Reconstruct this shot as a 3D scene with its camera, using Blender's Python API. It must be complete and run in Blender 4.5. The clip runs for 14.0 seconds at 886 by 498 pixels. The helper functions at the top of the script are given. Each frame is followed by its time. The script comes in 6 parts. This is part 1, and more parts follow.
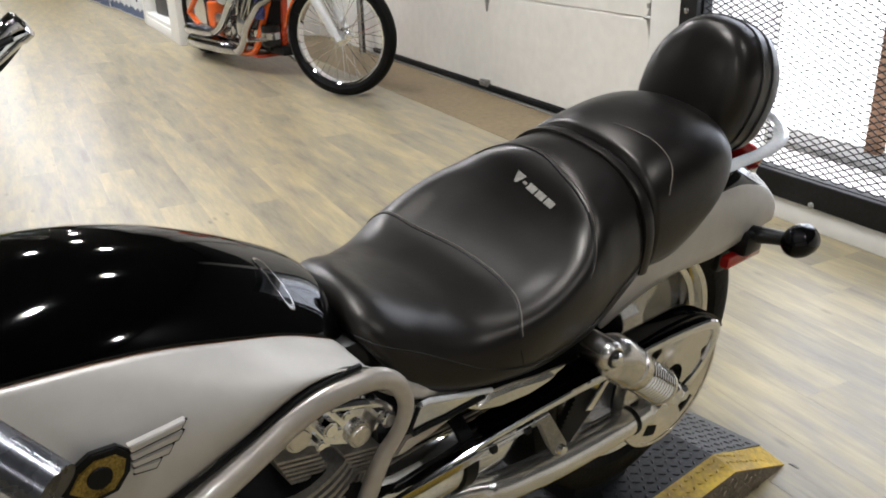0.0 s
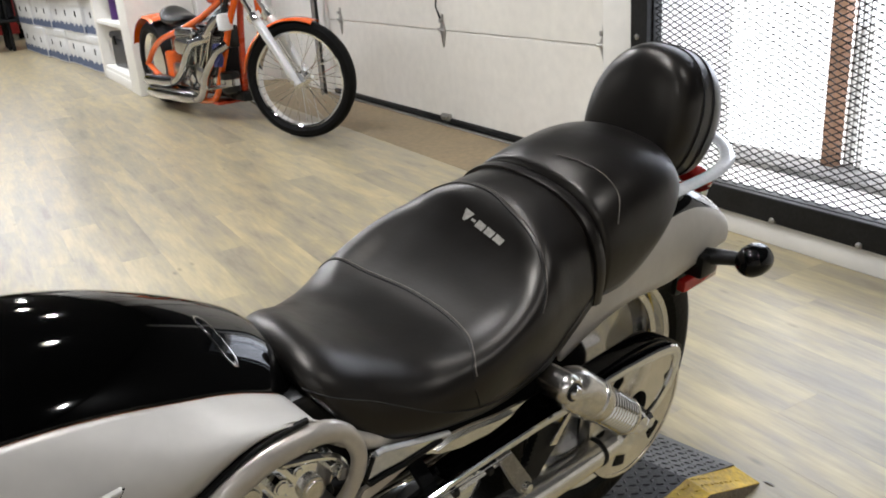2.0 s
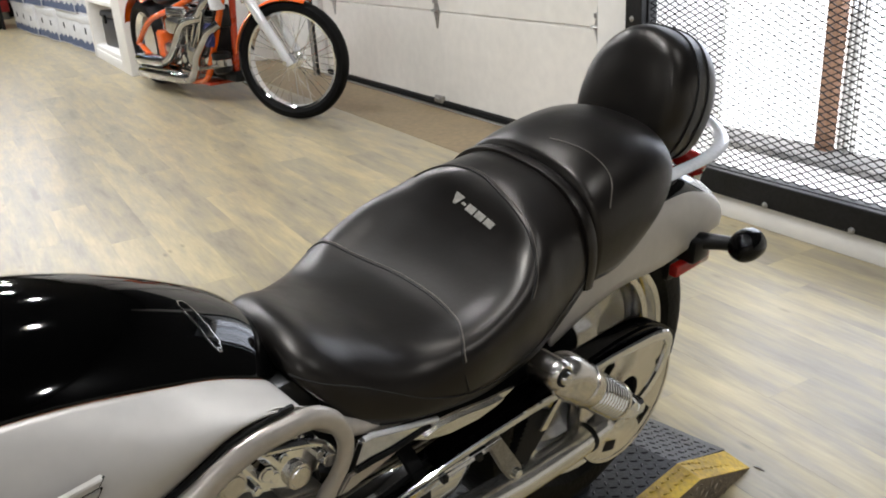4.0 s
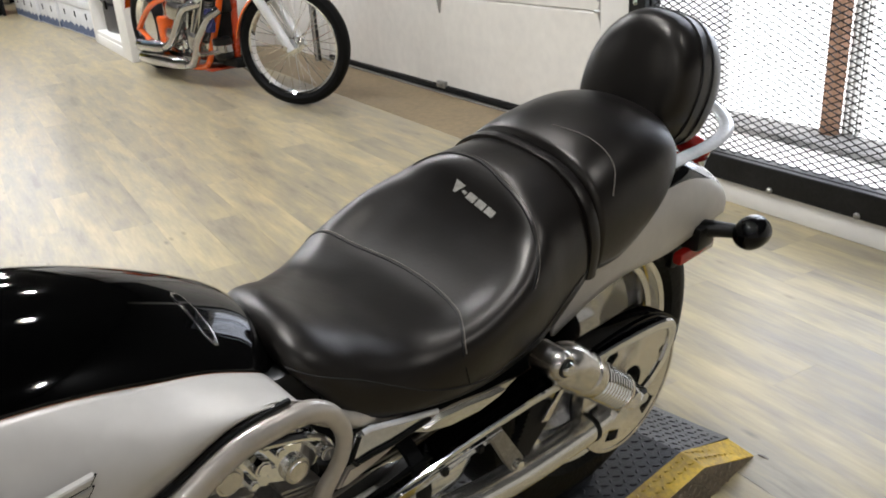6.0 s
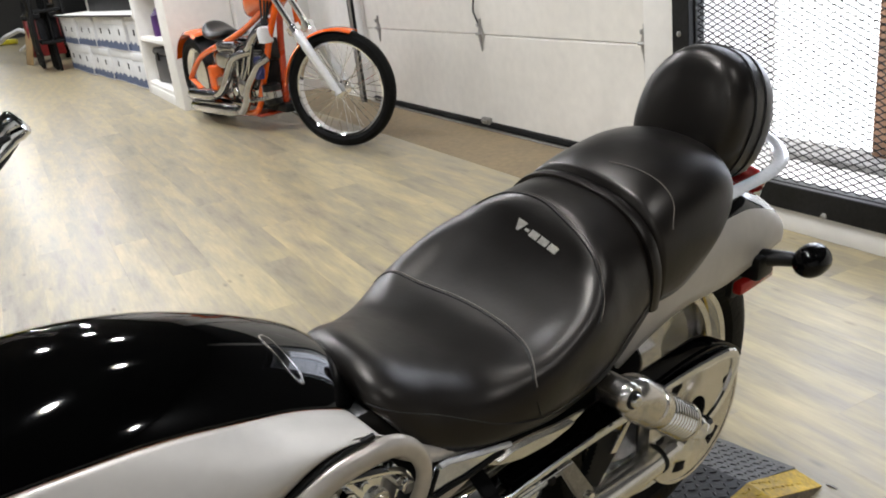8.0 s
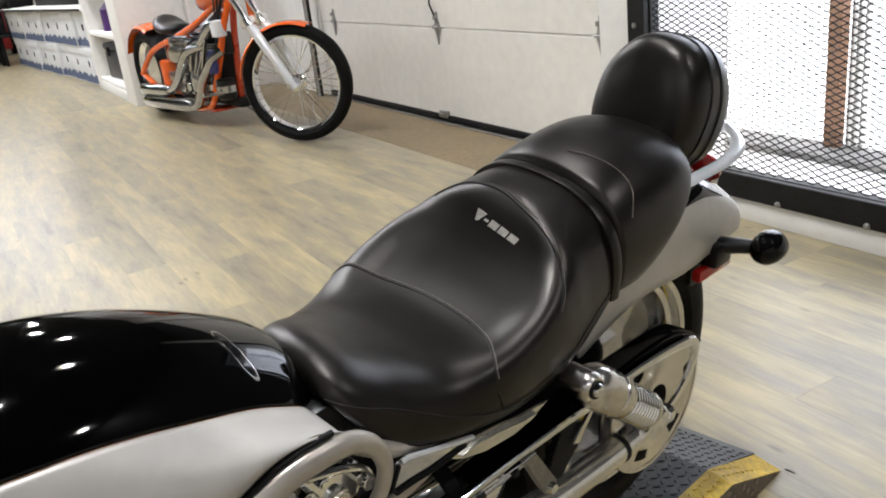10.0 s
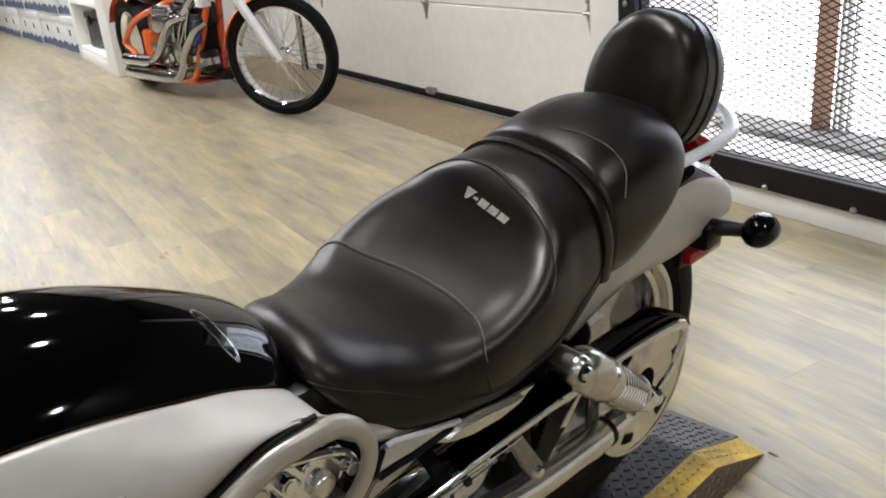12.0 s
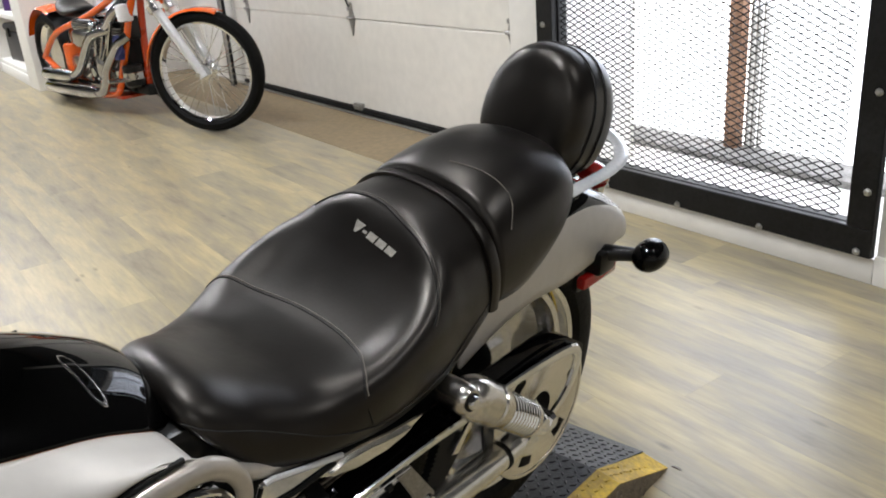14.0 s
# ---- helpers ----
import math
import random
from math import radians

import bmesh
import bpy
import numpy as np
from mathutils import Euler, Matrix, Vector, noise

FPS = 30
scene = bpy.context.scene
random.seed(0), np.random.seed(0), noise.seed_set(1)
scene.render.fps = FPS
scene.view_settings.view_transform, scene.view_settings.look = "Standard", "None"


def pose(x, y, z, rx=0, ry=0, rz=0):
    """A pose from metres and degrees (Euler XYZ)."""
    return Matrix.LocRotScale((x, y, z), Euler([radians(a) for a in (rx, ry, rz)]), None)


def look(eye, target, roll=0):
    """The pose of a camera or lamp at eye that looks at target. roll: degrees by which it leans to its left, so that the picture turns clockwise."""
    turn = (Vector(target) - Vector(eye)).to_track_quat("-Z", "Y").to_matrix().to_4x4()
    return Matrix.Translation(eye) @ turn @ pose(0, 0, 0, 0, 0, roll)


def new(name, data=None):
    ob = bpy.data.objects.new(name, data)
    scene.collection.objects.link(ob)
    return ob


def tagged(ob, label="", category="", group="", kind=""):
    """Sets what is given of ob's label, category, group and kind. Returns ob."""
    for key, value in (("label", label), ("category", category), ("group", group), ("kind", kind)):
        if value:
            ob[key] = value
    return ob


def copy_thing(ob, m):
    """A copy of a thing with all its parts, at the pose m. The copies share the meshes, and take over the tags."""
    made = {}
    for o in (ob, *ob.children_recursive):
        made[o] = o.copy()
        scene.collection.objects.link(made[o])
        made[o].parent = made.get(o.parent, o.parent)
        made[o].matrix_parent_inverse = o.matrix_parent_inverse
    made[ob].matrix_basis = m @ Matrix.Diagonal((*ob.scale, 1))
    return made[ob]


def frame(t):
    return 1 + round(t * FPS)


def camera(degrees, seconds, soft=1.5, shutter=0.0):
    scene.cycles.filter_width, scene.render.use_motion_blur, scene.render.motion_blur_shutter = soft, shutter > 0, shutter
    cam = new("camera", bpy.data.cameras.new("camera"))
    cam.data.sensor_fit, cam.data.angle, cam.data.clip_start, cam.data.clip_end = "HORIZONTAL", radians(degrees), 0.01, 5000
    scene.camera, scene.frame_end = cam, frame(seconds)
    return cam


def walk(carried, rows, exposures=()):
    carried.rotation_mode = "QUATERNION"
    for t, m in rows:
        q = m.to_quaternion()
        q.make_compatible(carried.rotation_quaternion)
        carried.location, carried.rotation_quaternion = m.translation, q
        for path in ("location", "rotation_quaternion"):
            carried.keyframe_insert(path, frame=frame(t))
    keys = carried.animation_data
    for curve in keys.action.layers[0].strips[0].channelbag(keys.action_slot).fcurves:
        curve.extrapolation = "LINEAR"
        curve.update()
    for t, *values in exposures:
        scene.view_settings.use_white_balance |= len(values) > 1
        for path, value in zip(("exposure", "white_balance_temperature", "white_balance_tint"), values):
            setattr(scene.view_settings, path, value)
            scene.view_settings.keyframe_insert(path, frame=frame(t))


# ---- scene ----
cam = camera(56.0, 14.0, soft=1.9)
PATH = [
    (0, (4.909, -2.850, 1.165), (3.159, -1.965, 0.359), -1.5),
    (0.5, (4.919, -2.815, 1.180), (3.232, -1.765, 0.442), -2.2),
    (1, (4.911, -2.809, 1.179), (3.234, -1.742, 0.442), -2.2),
    (1.5, (4.914, -2.804, 1.174), (3.203, -1.774, 0.460), -5.1),
    (2, (4.916, -2.815, 1.171), (3.172, -1.859, 0.441), -4.3),
    (2.5, (4.919, -2.811, 1.172), (3.188, -1.844, 0.422), -4.9),
    (3, (4.917, -2.805, 1.167), (3.192, -1.845, 0.395), -5.5),
    (3.5, (4.914, -2.802, 1.166), (3.179, -1.853, 0.405), -4.2),
    (4, (4.906, -2.804, 1.167), (3.181, -1.843, 0.394), -3.9),
    (4.2, (4.906, -2.807, 1.165), (3.183, -1.847, 0.385), -3.6),
    (6.3, (4.892, -2.791, 1.165), (3.175, -1.855, 0.348), -4.4),
    (6.5, (4.894, -2.798, 1.152), (3.165, -1.918, 0.299), -3.9),
    (7, (4.902, -2.824, 1.172), (3.063, -2.072, 0.431), -7.6),
    (7.5, (4.904, -2.834, 1.172), (3.091, -2.064, 0.387), -6.5),
    (8, (4.909, -2.830, 1.185), (3.111, -1.963, 0.471), -6.9),
    (8.5, (4.909, -2.826, 1.174), (3.141, -1.921, 0.432), -6.3),
    (9, (4.898, -2.826, 1.176), (3.139, -1.905, 0.431), -6.2),
    (9.2, (4.898, -2.826, 1.176), (3.1425, -1.899, 0.435), -6.2),
    (11.3, (4.889, -2.813, 1.171), (3.188, -1.820, 0.405), -7.7),
    (11.5, (4.889, -2.813, 1.171), (3.191, -1.815, 0.387), -7.7),
    (12, (4.868, -2.813, 1.166), (3.160, -1.842, 0.371), -5.6),
    (12.5, (4.863, -2.847, 1.184), (3.105, -1.919, 0.447), -2.8),
    (13, (4.909, -2.953, 1.186), (3.241, -1.920, 0.382), -5.2),
    (13.5, (4.930, -2.949, 1.209), (3.311, -1.792, 0.475), -6.9),
    (14, (4.913, -2.759, 1.194), (3.282, -1.653, 0.412), -4.6),
]
walk(cam, [(t, look(eye, target, roll)) for t, eye, target, roll in PATH])

# ---------- world and lights ----------
world = bpy.data.worlds.new("world")
scene.world = world
world.use_nodes = True
wn = world.node_tree.nodes
sky = wn.new("ShaderNodeTexSky")
sky.sky_type = 'NISHITA'
sky.sun_disc = False
sky.sun_elevation = radians(35)
sky.sun_rotation = radians(20)
wn["Background"].inputs[1].default_value = 0.08
world.node_tree.links.new(sky.outputs[0], wn["Background"].inputs[0])

CEIL = 3.1


def area_lamp(name, m, power, sx, sy=None, colour=(1, 1, 1), shape='RECTANGLE'):
    d = bpy.data.lights.new(name, 'AREA')
    d.shape = shape
    d.energy, d.size, d.color = power, sx, colour
    if sy:
        d.size_y = sy
    ob = new(name, d)
    ob.matrix_world = m
    return ob


# daylight that enters through the screened window
area_lamp("window_light", look((2.9, 0.60, 1.25), (3.2, -3.0, 0.2)), 53, 1.4, 2.0, (0.73, 0.81, 1.0))
# the first six are unseen fill lamps, added for the south and east sides
SPOTS = [(7.2, -3.4), (6.6, -5.6), (-5.5, -6.4), (-2.0, -6.6), (1.2, -6.2), (4.6, -6.4), (-24.5, -3.2), (-20.5, -3.6), (-16.2, -3.2), (-12.2, -3.0), (-9.6, -2.0), (-9.2, -4.4), (-7.2, -2.6), (-4.8, -1.8), (-4.6, -3.8), (-2.2, -1.9), (-1.9, -3.6), (0.1, -2.0), (1.4, -1.73), (1.3, -2.65), (3.4, -1.65), (4.27, -2.27), (5.8, -0.6)]
WATTS = {(7.2, -3.4): 22, (6.6, -5.6): 20, (1.2, -6.2): 18, (4.6, -6.4): 16, (4.27, -2.27): 35, (3.4, -1.65): 11, (5.8, -0.6): 16, (0.1, -2.0): 20, (1.4, -1.73): 42, (1.3, -2.65): 32, (-4.6, -3.8): 95, (-5.5, -6.4): 75, (-4.8, -1.8): 38}
for sx, sy in SPOTS:
    area_lamp("downlight_lamp", look((sx, sy, CEIL - 0.035), (sx, sy, 0)), WATTS.get((sx, sy), 25 if sx > 0 else 43 if sx > -4 else 54), 0.12, None, (0.935, 0.955, 1.0), 'DISK')

# ---------- materials ----------


def material(name, colour, rough=0.5, metal=0.0, coat=0.0, vary=0.06, scale=8.0, bump=0.0, bump_scale=60.0, stain=None,
             rough_vary=0.08, per_object=0.0, emit=0.0, spec=0.5):
    m = bpy.data.materials.new(name)
    m.use_nodes = True
    nt = m.node_tree
    b = nt.nodes["Principled BSDF"]
    L = nt.links.new
    tc = nt.nodes.new("ShaderNodeTexCoord")
    n1 = nt.nodes.new("ShaderNodeTexNoise")
    n1.inputs["Scale"].default_value = scale
    n1.inputs["Detail"].default_value = 5
    L(tc.outputs["Object"], n1.inputs["Vector"])
    n2 = nt.nodes.new("ShaderNodeTexNoise")
    n2.inputs["Scale"].default_value = scale * 9
    n2.inputs["Detail"].default_value = 3
    L(tc.outputs["Object"], n2.inputs["Vector"])
    add = nt.nodes.new("ShaderNodeMath")
    add.operation = 'ADD'
    L(n1.outputs["Fac"], add.inputs[0])
    L(n2.outputs["Fac"], add.inputs[1])
    ramp = nt.nodes.new("ShaderNodeMapRange")
    ramp.inputs["From Min"].default_value, ramp.inputs["From Max"].default_value = 0.7, 1.3
    L(add.outputs[0], ramp.inputs["Value"])
    mix = nt.nodes.new("ShaderNodeMix")
    mix.data_type = 'RGBA'
    dark = stain if stain else tuple(c * (1 - 3 * vary) for c in colour)
    mix.inputs[6].default_value = (*dark, 1)
    mix.inputs[7].default_value = (*[min(1, c * (1 + vary)) for c in colour], 1)
    L(ramp.outputs[0], mix.inputs[0])
    src = mix.outputs[2]
    if per_object:
        oi = nt.nodes.new("ShaderNodeObjectInfo")
        hv = nt.nodes.new("ShaderNodeHueSaturation")
        mr = nt.nodes.new("ShaderNodeMapRange")
        mr.inputs["To Min"].default_value, mr.inputs["To Max"].default_value = 1 - per_object, 1 + per_object
        L(oi.outputs["Random"], mr.inputs["Value"])
        L(mr.outputs[0], hv.inputs["Value"])
        L(src, hv.inputs["Color"])
        src = hv.outputs[0]
    L(src, b.inputs["Base Color"])
    rr = nt.nodes.new("ShaderNodeMapRange")
    rr.inputs["To Min"].default_value, rr.inputs["To Max"].default_value = max(0.01, rough - rough_vary), min(1, rough + rough_vary)
    L(n1.outputs["Fac"], rr.inputs["Value"])
    L(rr.outputs[0], b.inputs["Roughness"])
    b.inputs["Metallic"].default_value = metal
    b.inputs["Coat Weight"].default_value = coat
    b.inputs["Coat Roughness"].default_value = 0.03
    b.inputs["Specular IOR Level"].default_value = spec
    if bump:
        nb = nt.nodes.new("ShaderNodeTexNoise")
        nb.inputs["Scale"].default_value = bump_scale
        nb.inputs["Detail"].default_value = 4
        L(tc.outputs["Object"], nb.inputs["Vector"])
        bp = nt.nodes.new("ShaderNodeBump")
        bp.inputs["Strength"].default_value = bump
        bp.inputs["Distance"].default_value = 0.004
        L(nb.outputs["Fac"], bp.inputs["Height"])
        L(bp.outputs[0], b.inputs["Normal"])
    if emit:
        b.inputs["Emission Color"].default_value = (*colour, 1)
        b.inputs["Emission Strength"].default_value = emit
    return m


def leather_material():
    m = material("black_leather", (0.0026, 0.0019, 0.0015), 0.42, vary=0.25, scale=5, rough_vary=0.07, spec=0.46, stain=(0.0022, 0.0019, 0.0018))
    nt = m.node_tree
    b = nt.nodes["Principled BSDF"]
    tc = nt.nodes.new("ShaderNodeTexCoord")
    v = nt.nodes.new("ShaderNodeTexVoronoi")
    v.inputs["Scale"].default_value = 320
    n = nt.nodes.new("ShaderNodeTexNoise")
    n.inputs["Scale"].default_value = 14
    n.inputs["Detail"].default_value = 6
    nt.links.new(tc.outputs["Object"], v.inputs["Vector"])
    nt.links.new(tc.outputs["Object"], n.inputs["Vector"])
    b1 = nt.nodes.new("ShaderNodeBump")
    b1.inputs["Strength"].default_value, b1.inputs["Distance"].default_value = 0.06, 0.0008
    b2 = nt.nodes.new("ShaderNodeBump")
    b2.inputs["Strength"].default_value, b2.inputs["Distance"].default_value = 0.15, 0.006
    sc = nt.nodes.new("ShaderNodeTexNoise")
    sc.inputs["Scale"].default_value, sc.inputs["Detail"].default_value, sc.inputs["Roughness"].default_value = 13.0, 9, 0.72
    nt.links.new(tc.outputs["Object"], sc.inputs["Vector"])
    rg = nt.nodes.new("ShaderNodeMapRange")
    rg.inputs["From Min"].default_value, rg.inputs["From Max"].default_value = 0.3, 0.7
    rg.inputs["To Min"].default_value, rg.inputs["To Max"].default_value = 0.295, 0.41
    nt.links.new(sc.outputs["Fac"], rg.inputs["Value"])
    nt.links.new(rg.outputs[0], b.inputs["Roughness"])
    nt.links.new(v.outputs["Distance"], b1.inputs["Height"])
    nt.links.new(n.outputs["Fac"], b2.inputs["Height"])
    nt.links.new(b1.outputs[0], b2.inputs["Normal"])
    nt.links.new(b2.outputs[0], b.inputs["Normal"])
    b.inputs["Specular Tint"].default_value = (1.0, 0.93, 0.85, 1)
    return m


def plank_material(name, whole=False):
    """Bleached-oak vinyl: grain stretched along x, board tint by object; whole: boards drawn by the material itself."""
    m = bpy.data.materials.new(name)
    m.use_nodes = True
    nt = m.node_tree
    b = nt.nodes["Principled BSDF"]
    L = nt.links.new
    geo = nt.nodes.new("ShaderNodeNewGeometry")
    mp = nt.nodes.new("ShaderNodeMapping")
    mp.inputs["Scale"].default_value = (1.25, 7.0, 1.0)
    oi = nt.nodes.new("ShaderNodeObjectInfo")
    off = nt.nodes.new("ShaderNodeCombineXYZ")
    mu = nt.nodes.new("ShaderNodeMath")
    mu.operation = 'MULTIPLY'
    mu.inputs[1].default_value = 37.0
    L(oi.outputs["Random"], mu.inputs[0])
    L(mu.outputs[0], off.inputs[0])
    L(mu.outputs[0], off.inputs[2])
    L(off.outputs[0], mp.inputs["Location"])
    L(geo.outputs["Position"], mp.inputs["Vector"])
    n = nt.nodes.new("ShaderNodeTexNoise")
    n.inputs["Scale"].default_value, n.inputs["Detail"].default_value, n.inputs["Roughness"].default_value = 2.0, 7, 0.62
    L(mp.outputs[0], n.inputs["Vector"])
    mp2 = nt.nodes.new("ShaderNodeMapping")
    mp2.inputs["Scale"].default_value = (4.5, 44.0, 1.0)
    L(geo.outputs["Position"], mp2.inputs["Vector"])
    n2 = nt.nodes.new("ShaderNodeTexNoise")
    n2.inputs["Scale"].default_value, n2.inputs["Detail"].default_value = 2.0, 3
    L(mp2.outputs[0], n2.inputs["Vector"])
    ramp = nt.nodes.new("ShaderNodeValToRGB")
    e = ramp.color_ramp.elements
    e[0].position, e[0].color = 0.27, (0.185, 0.155, 0.105, 1)
    e[1].position, e[1].color = 0.70, (0.450, 0.370, 0.210, 1)
    for at, tone in ((0.40, (0.275, 0.240, 0.172, 1)), (0.50, (0.330, 0.280, 0.180, 1)), (0.58, (0.385, 0.320, 0.188, 1))):
        ramp.color_ramp.elements.new(at).color = tone
    sh = nt.nodes.new("ShaderNodeMapRange")
    sh.inputs["To Min"].default_value, sh.inputs["To Max"].default_value = -0.055, 0.055
    L(oi.outputs["Random"], sh.inputs["Value"])
    ad = nt.nodes.new("ShaderNodeMath")
    ad.operation = 'ADD'
    L(n.outputs["Fac"], ad.inputs[0])
    L(sh.outputs[0], ad.inputs[1])
    L(ad.outputs[0], ramp.inputs[0])
    mul = nt.nodes.new("ShaderNodeMix")
    mul.data_type, mul.blend_type = 'RGBA', 'MULTIPLY'
    mul.inputs[0].default_value = 0.28
    L(ramp.outputs[0], mul.inputs[6])
    mr2 = nt.nodes.new("ShaderNodeMapRange")
    mr2.inputs["From Min"].default_value, mr2.inputs["From Max"].default_value = 0.3, 0.7
    mr2.inputs["To Min"].default_value, mr2.inputs["To Max"].default_value = 0.55, 1.1
    L(n2.outputs["Fac"], mr2.inputs["Value"])
    L(mr2.outputs[0], mul.inputs[7])
    mp3 = nt.nodes.new("ShaderNodeMapping")
    mp3.inputs["Scale"].default_value = (3.2, 9.0, 1.0)
    L(geo.outputs["Position"], mp3.inputs["Vector"])
    vo = nt.nodes.new("ShaderNodeTexVoronoi")
    vo.inputs["Scale"].default_value = 1.0
    L(mp3.outputs[0], vo.inputs["Vector"])
    kn = nt.nodes.new("ShaderNodeMapRange")
    kn.inputs["From Min"].default_value, kn.inputs["From Max"].default_value = 0.02, 0.10
    kn.inputs["To Min"].default_value, kn.inputs["To Max"].default_value = 0.55, 1.0
    L(vo.outputs["Distance"], kn.inputs["Value"])
    knot = nt.nodes.new("ShaderNodeMix")
    knot.data_type, knot.blend_type = 'RGBA', 'MULTIPLY'
    knot.inputs[0].default_value = 1.0
    L(mul.outputs[2], knot.inputs[6])
    L(kn.outputs[0], knot.inputs[7])
    hv = nt.nodes.new("ShaderNodeHueSaturation")
    mr = nt.nodes.new("ShaderNodeMapRange")
    mr.inputs["To Min"].default_value, mr.inputs["To Max"].default_value = 0.93, 1.06
    L(oi.outputs["Random"], mr.inputs["Value"])
    L(mr.outputs[0], hv.inputs["Value"])
    L(knot.outputs[2], hv.inputs["Color"])
    L(hv.outputs[0], b.inputs["Base Color"])
    rr = nt.nodes.new("ShaderNodeMapRange")
    rr.inputs["To Min"].default_value, rr.inputs["To Max"].default_value = 0.25, 0.42
    L(n.outputs["Fac"], rr.inputs["Value"])
    L(rr.outputs[0], b.inputs["Roughness"])
    bp = nt.nodes.new("ShaderNodeBump")
    bp.inputs["Strength"].default_value, bp.inputs["Distance"].default_value = 0.25, 0.0015
    L(n2.outputs["Fac"], bp.inputs["Height"])
    L(bp.outputs[0], b.inputs["Normal"])
    return m


LEATHER = leather_material()
SEAM = material("leather_seam", (0.004, 0.0035, 0.003), 0.55, vary=0.2)
THREAD = material("grey_thread", (0.16, 0.14, 0.12), 0.6, vary=0.15, scale=60)
LOGO = material("silver_embroidery", (0.33, 0.31, 0.27), 0.55, vary=0.12, scale=120, bump=0.4, bump_scale=700)
GLOSS = material("gloss_black_paint", (0.0010, 0.0010, 0.0010), 0.04, vary=0.1, rough_vary=0.01, spec=0.32)
SILVER = material("pearl_silver_paint", (0.56, 0.535, 0.50), 0.46, metal=0.35, vary=0.03, scale=4, rough_vary=0.04)
STRIPE = material("brown_orange_pinstripe", (0.30, 0.11, 0.04), 0.4, vary=0.1)
CHROME = material("chrome", (0.83, 0.84, 0.86), 0.07, metal=1.0, vary=0.04, scale=20, rough_vary=0.05)
# chrome with a darkened base colour that stands in for dark reflections
CHROMED = material("aged_chrome", (0.50, 0.50, 0.51), 0.11, metal=1.0, vary=0.08, scale=20, rough_vary=0.06)
ALU = material("polished_aluminium", (0.72, 0.69, 0.64), 0.24, metal=1.0, vary=0.06, scale=14, rough_vary=0.08, bump=0.05, bump_scale=160)
FRAME = material("silver_frame_paint", (0.50, 0.46, 0.41), 0.33, metal=0.5, vary=0.05, scale=6, coat=0.6)
RUBBER = material("tyre_rubber", (0.004, 0.004, 0.004), 0.55, vary=0.2, scale=20, bump=0.3, bump_scale=120, spec=0.12)
GUARD = material("gloss_black_guard", (0.0015, 0.0015, 0.0016), 0.06, vary=0.15, scale=20, spec=0.22)
BRIGHT = material("bright_plated_metal", (0.78, 0.79, 0.80), 0.20, metal=0.45, vary=0.05, scale=20, coat=0.3)
REDO = material("red_orange_paint", (0.42, 0.040, 0.008), 0.28, vary=0.05, coat=0.5)
PLASTIC = material("black_plastic", (0.004, 0.004, 0.004), 0.34, vary=0.2, scale=20, spec=0.35)
MATT = material("matt_black_metal", (0.003, 0.003, 0.003), 0.6, vary=0.3, scale=20, spec=0.25)
SATIN = material("satin_polished_alloy", (0.80, 0.78, 0.73), 0.19, metal=0.9, vary=0.06, scale=18, coat=0.3)
FIN = material("grey_engine_casting", (0.33, 0.31, 0.28), 0.42, metal=0.7, vary=0.1, scale=30, bump=0.2, bump_scale=240)
RED = material("red_lens", (0.42, 0.015, 0.012), 0.12, vary=0.1, coat=0.6)
ORANGE = material("orange_paint", (0.72, 0.105, 0.006), 0.25, vary=0.05, coat=0.5)
BLUE = material("dark_blue_cloth", (0.02, 0.025, 0.12), 0.8, vary=0.2, scale=30)
GOLD = material("antique_gold", (0.36, 0.26, 0.07), 0.35, metal=0.8, vary=0.25, scale=60)
PLATE = material("black_checker_plate", (0.011, 0.012, 0.014), 0.36, vary=0.25, scale=12, bump=0.25, bump_scale=180)
YELLOW = material("yellow_safety_paint", (0.66, 0.44, 0.030), 0.50, vary=0.10, scale=10, bump=0.25, bump_scale=120, stain=(0.36, 0.23, 0.03))
LUGM = material("worn_lug_metal", (0.018, 0.019, 0.021), 0.34, metal=0.3, vary=0.25, scale=14)
BAREPL = material("scuffed_bare_plate", (0.20, 0.165, 0.125), 0.45, metal=0.4, vary=0.22, scale=14, bump=0.2, bump_scale=160)
PLANK = plank_material("bleached_oak_vinyl")
CONCRETE = material("worn_brown_concrete", (0.25, 0.185, 0.105), 0.55, vary=0.10, scale=3, bump=0.2, bump_scale=60)
WALL = material("white_wall_paint", (0.78, 0.76, 0.72), 0.62, vary=0.02, scale=2, bump=0.06, bump_scale=90)
DOORW = material("cream_door_enamel", (0.72, 0.69, 0.63), 0.45, vary=0.03, scale=1.5, bump=0.08, bump_scale=140)
CEILM = material("black_ceiling_paint", (0.012, 0.012, 0.012), 0.8, vary=0.1, scale=2)
DIMW = material("grey_wall_paint", (0.32, 0.315, 0.305), 0.7, vary=0.04, scale=2)
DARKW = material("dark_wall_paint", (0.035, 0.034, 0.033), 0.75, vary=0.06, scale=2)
STEEL = material("black_steel_frame", (0.008, 0.008, 0.0085), 0.45, vary=0.25, scale=8, bump=0.15, bump_scale=120, spec=0.25)
ZINC = material("zinc_hardware", (0.45, 0.44, 0.42), 0.42, metal=0.9, vary=0.12, scale=40)
WOOD = material("raw_brown_timber", (0.36, 0.20, 0.12), 0.7, vary=0.12, scale=6, bump=0.3, bump_scale=40)
SILL = material("grey_weathered_sill", (0.30, 0.29, 0.28), 0.75, vary=0.18, scale=9, bump=0.4, bump_scale=60)
GLASS = material("white_daylight_pane", (0.95, 0.97, 1.0), 0.6, vary=0.0, emit=2.6)
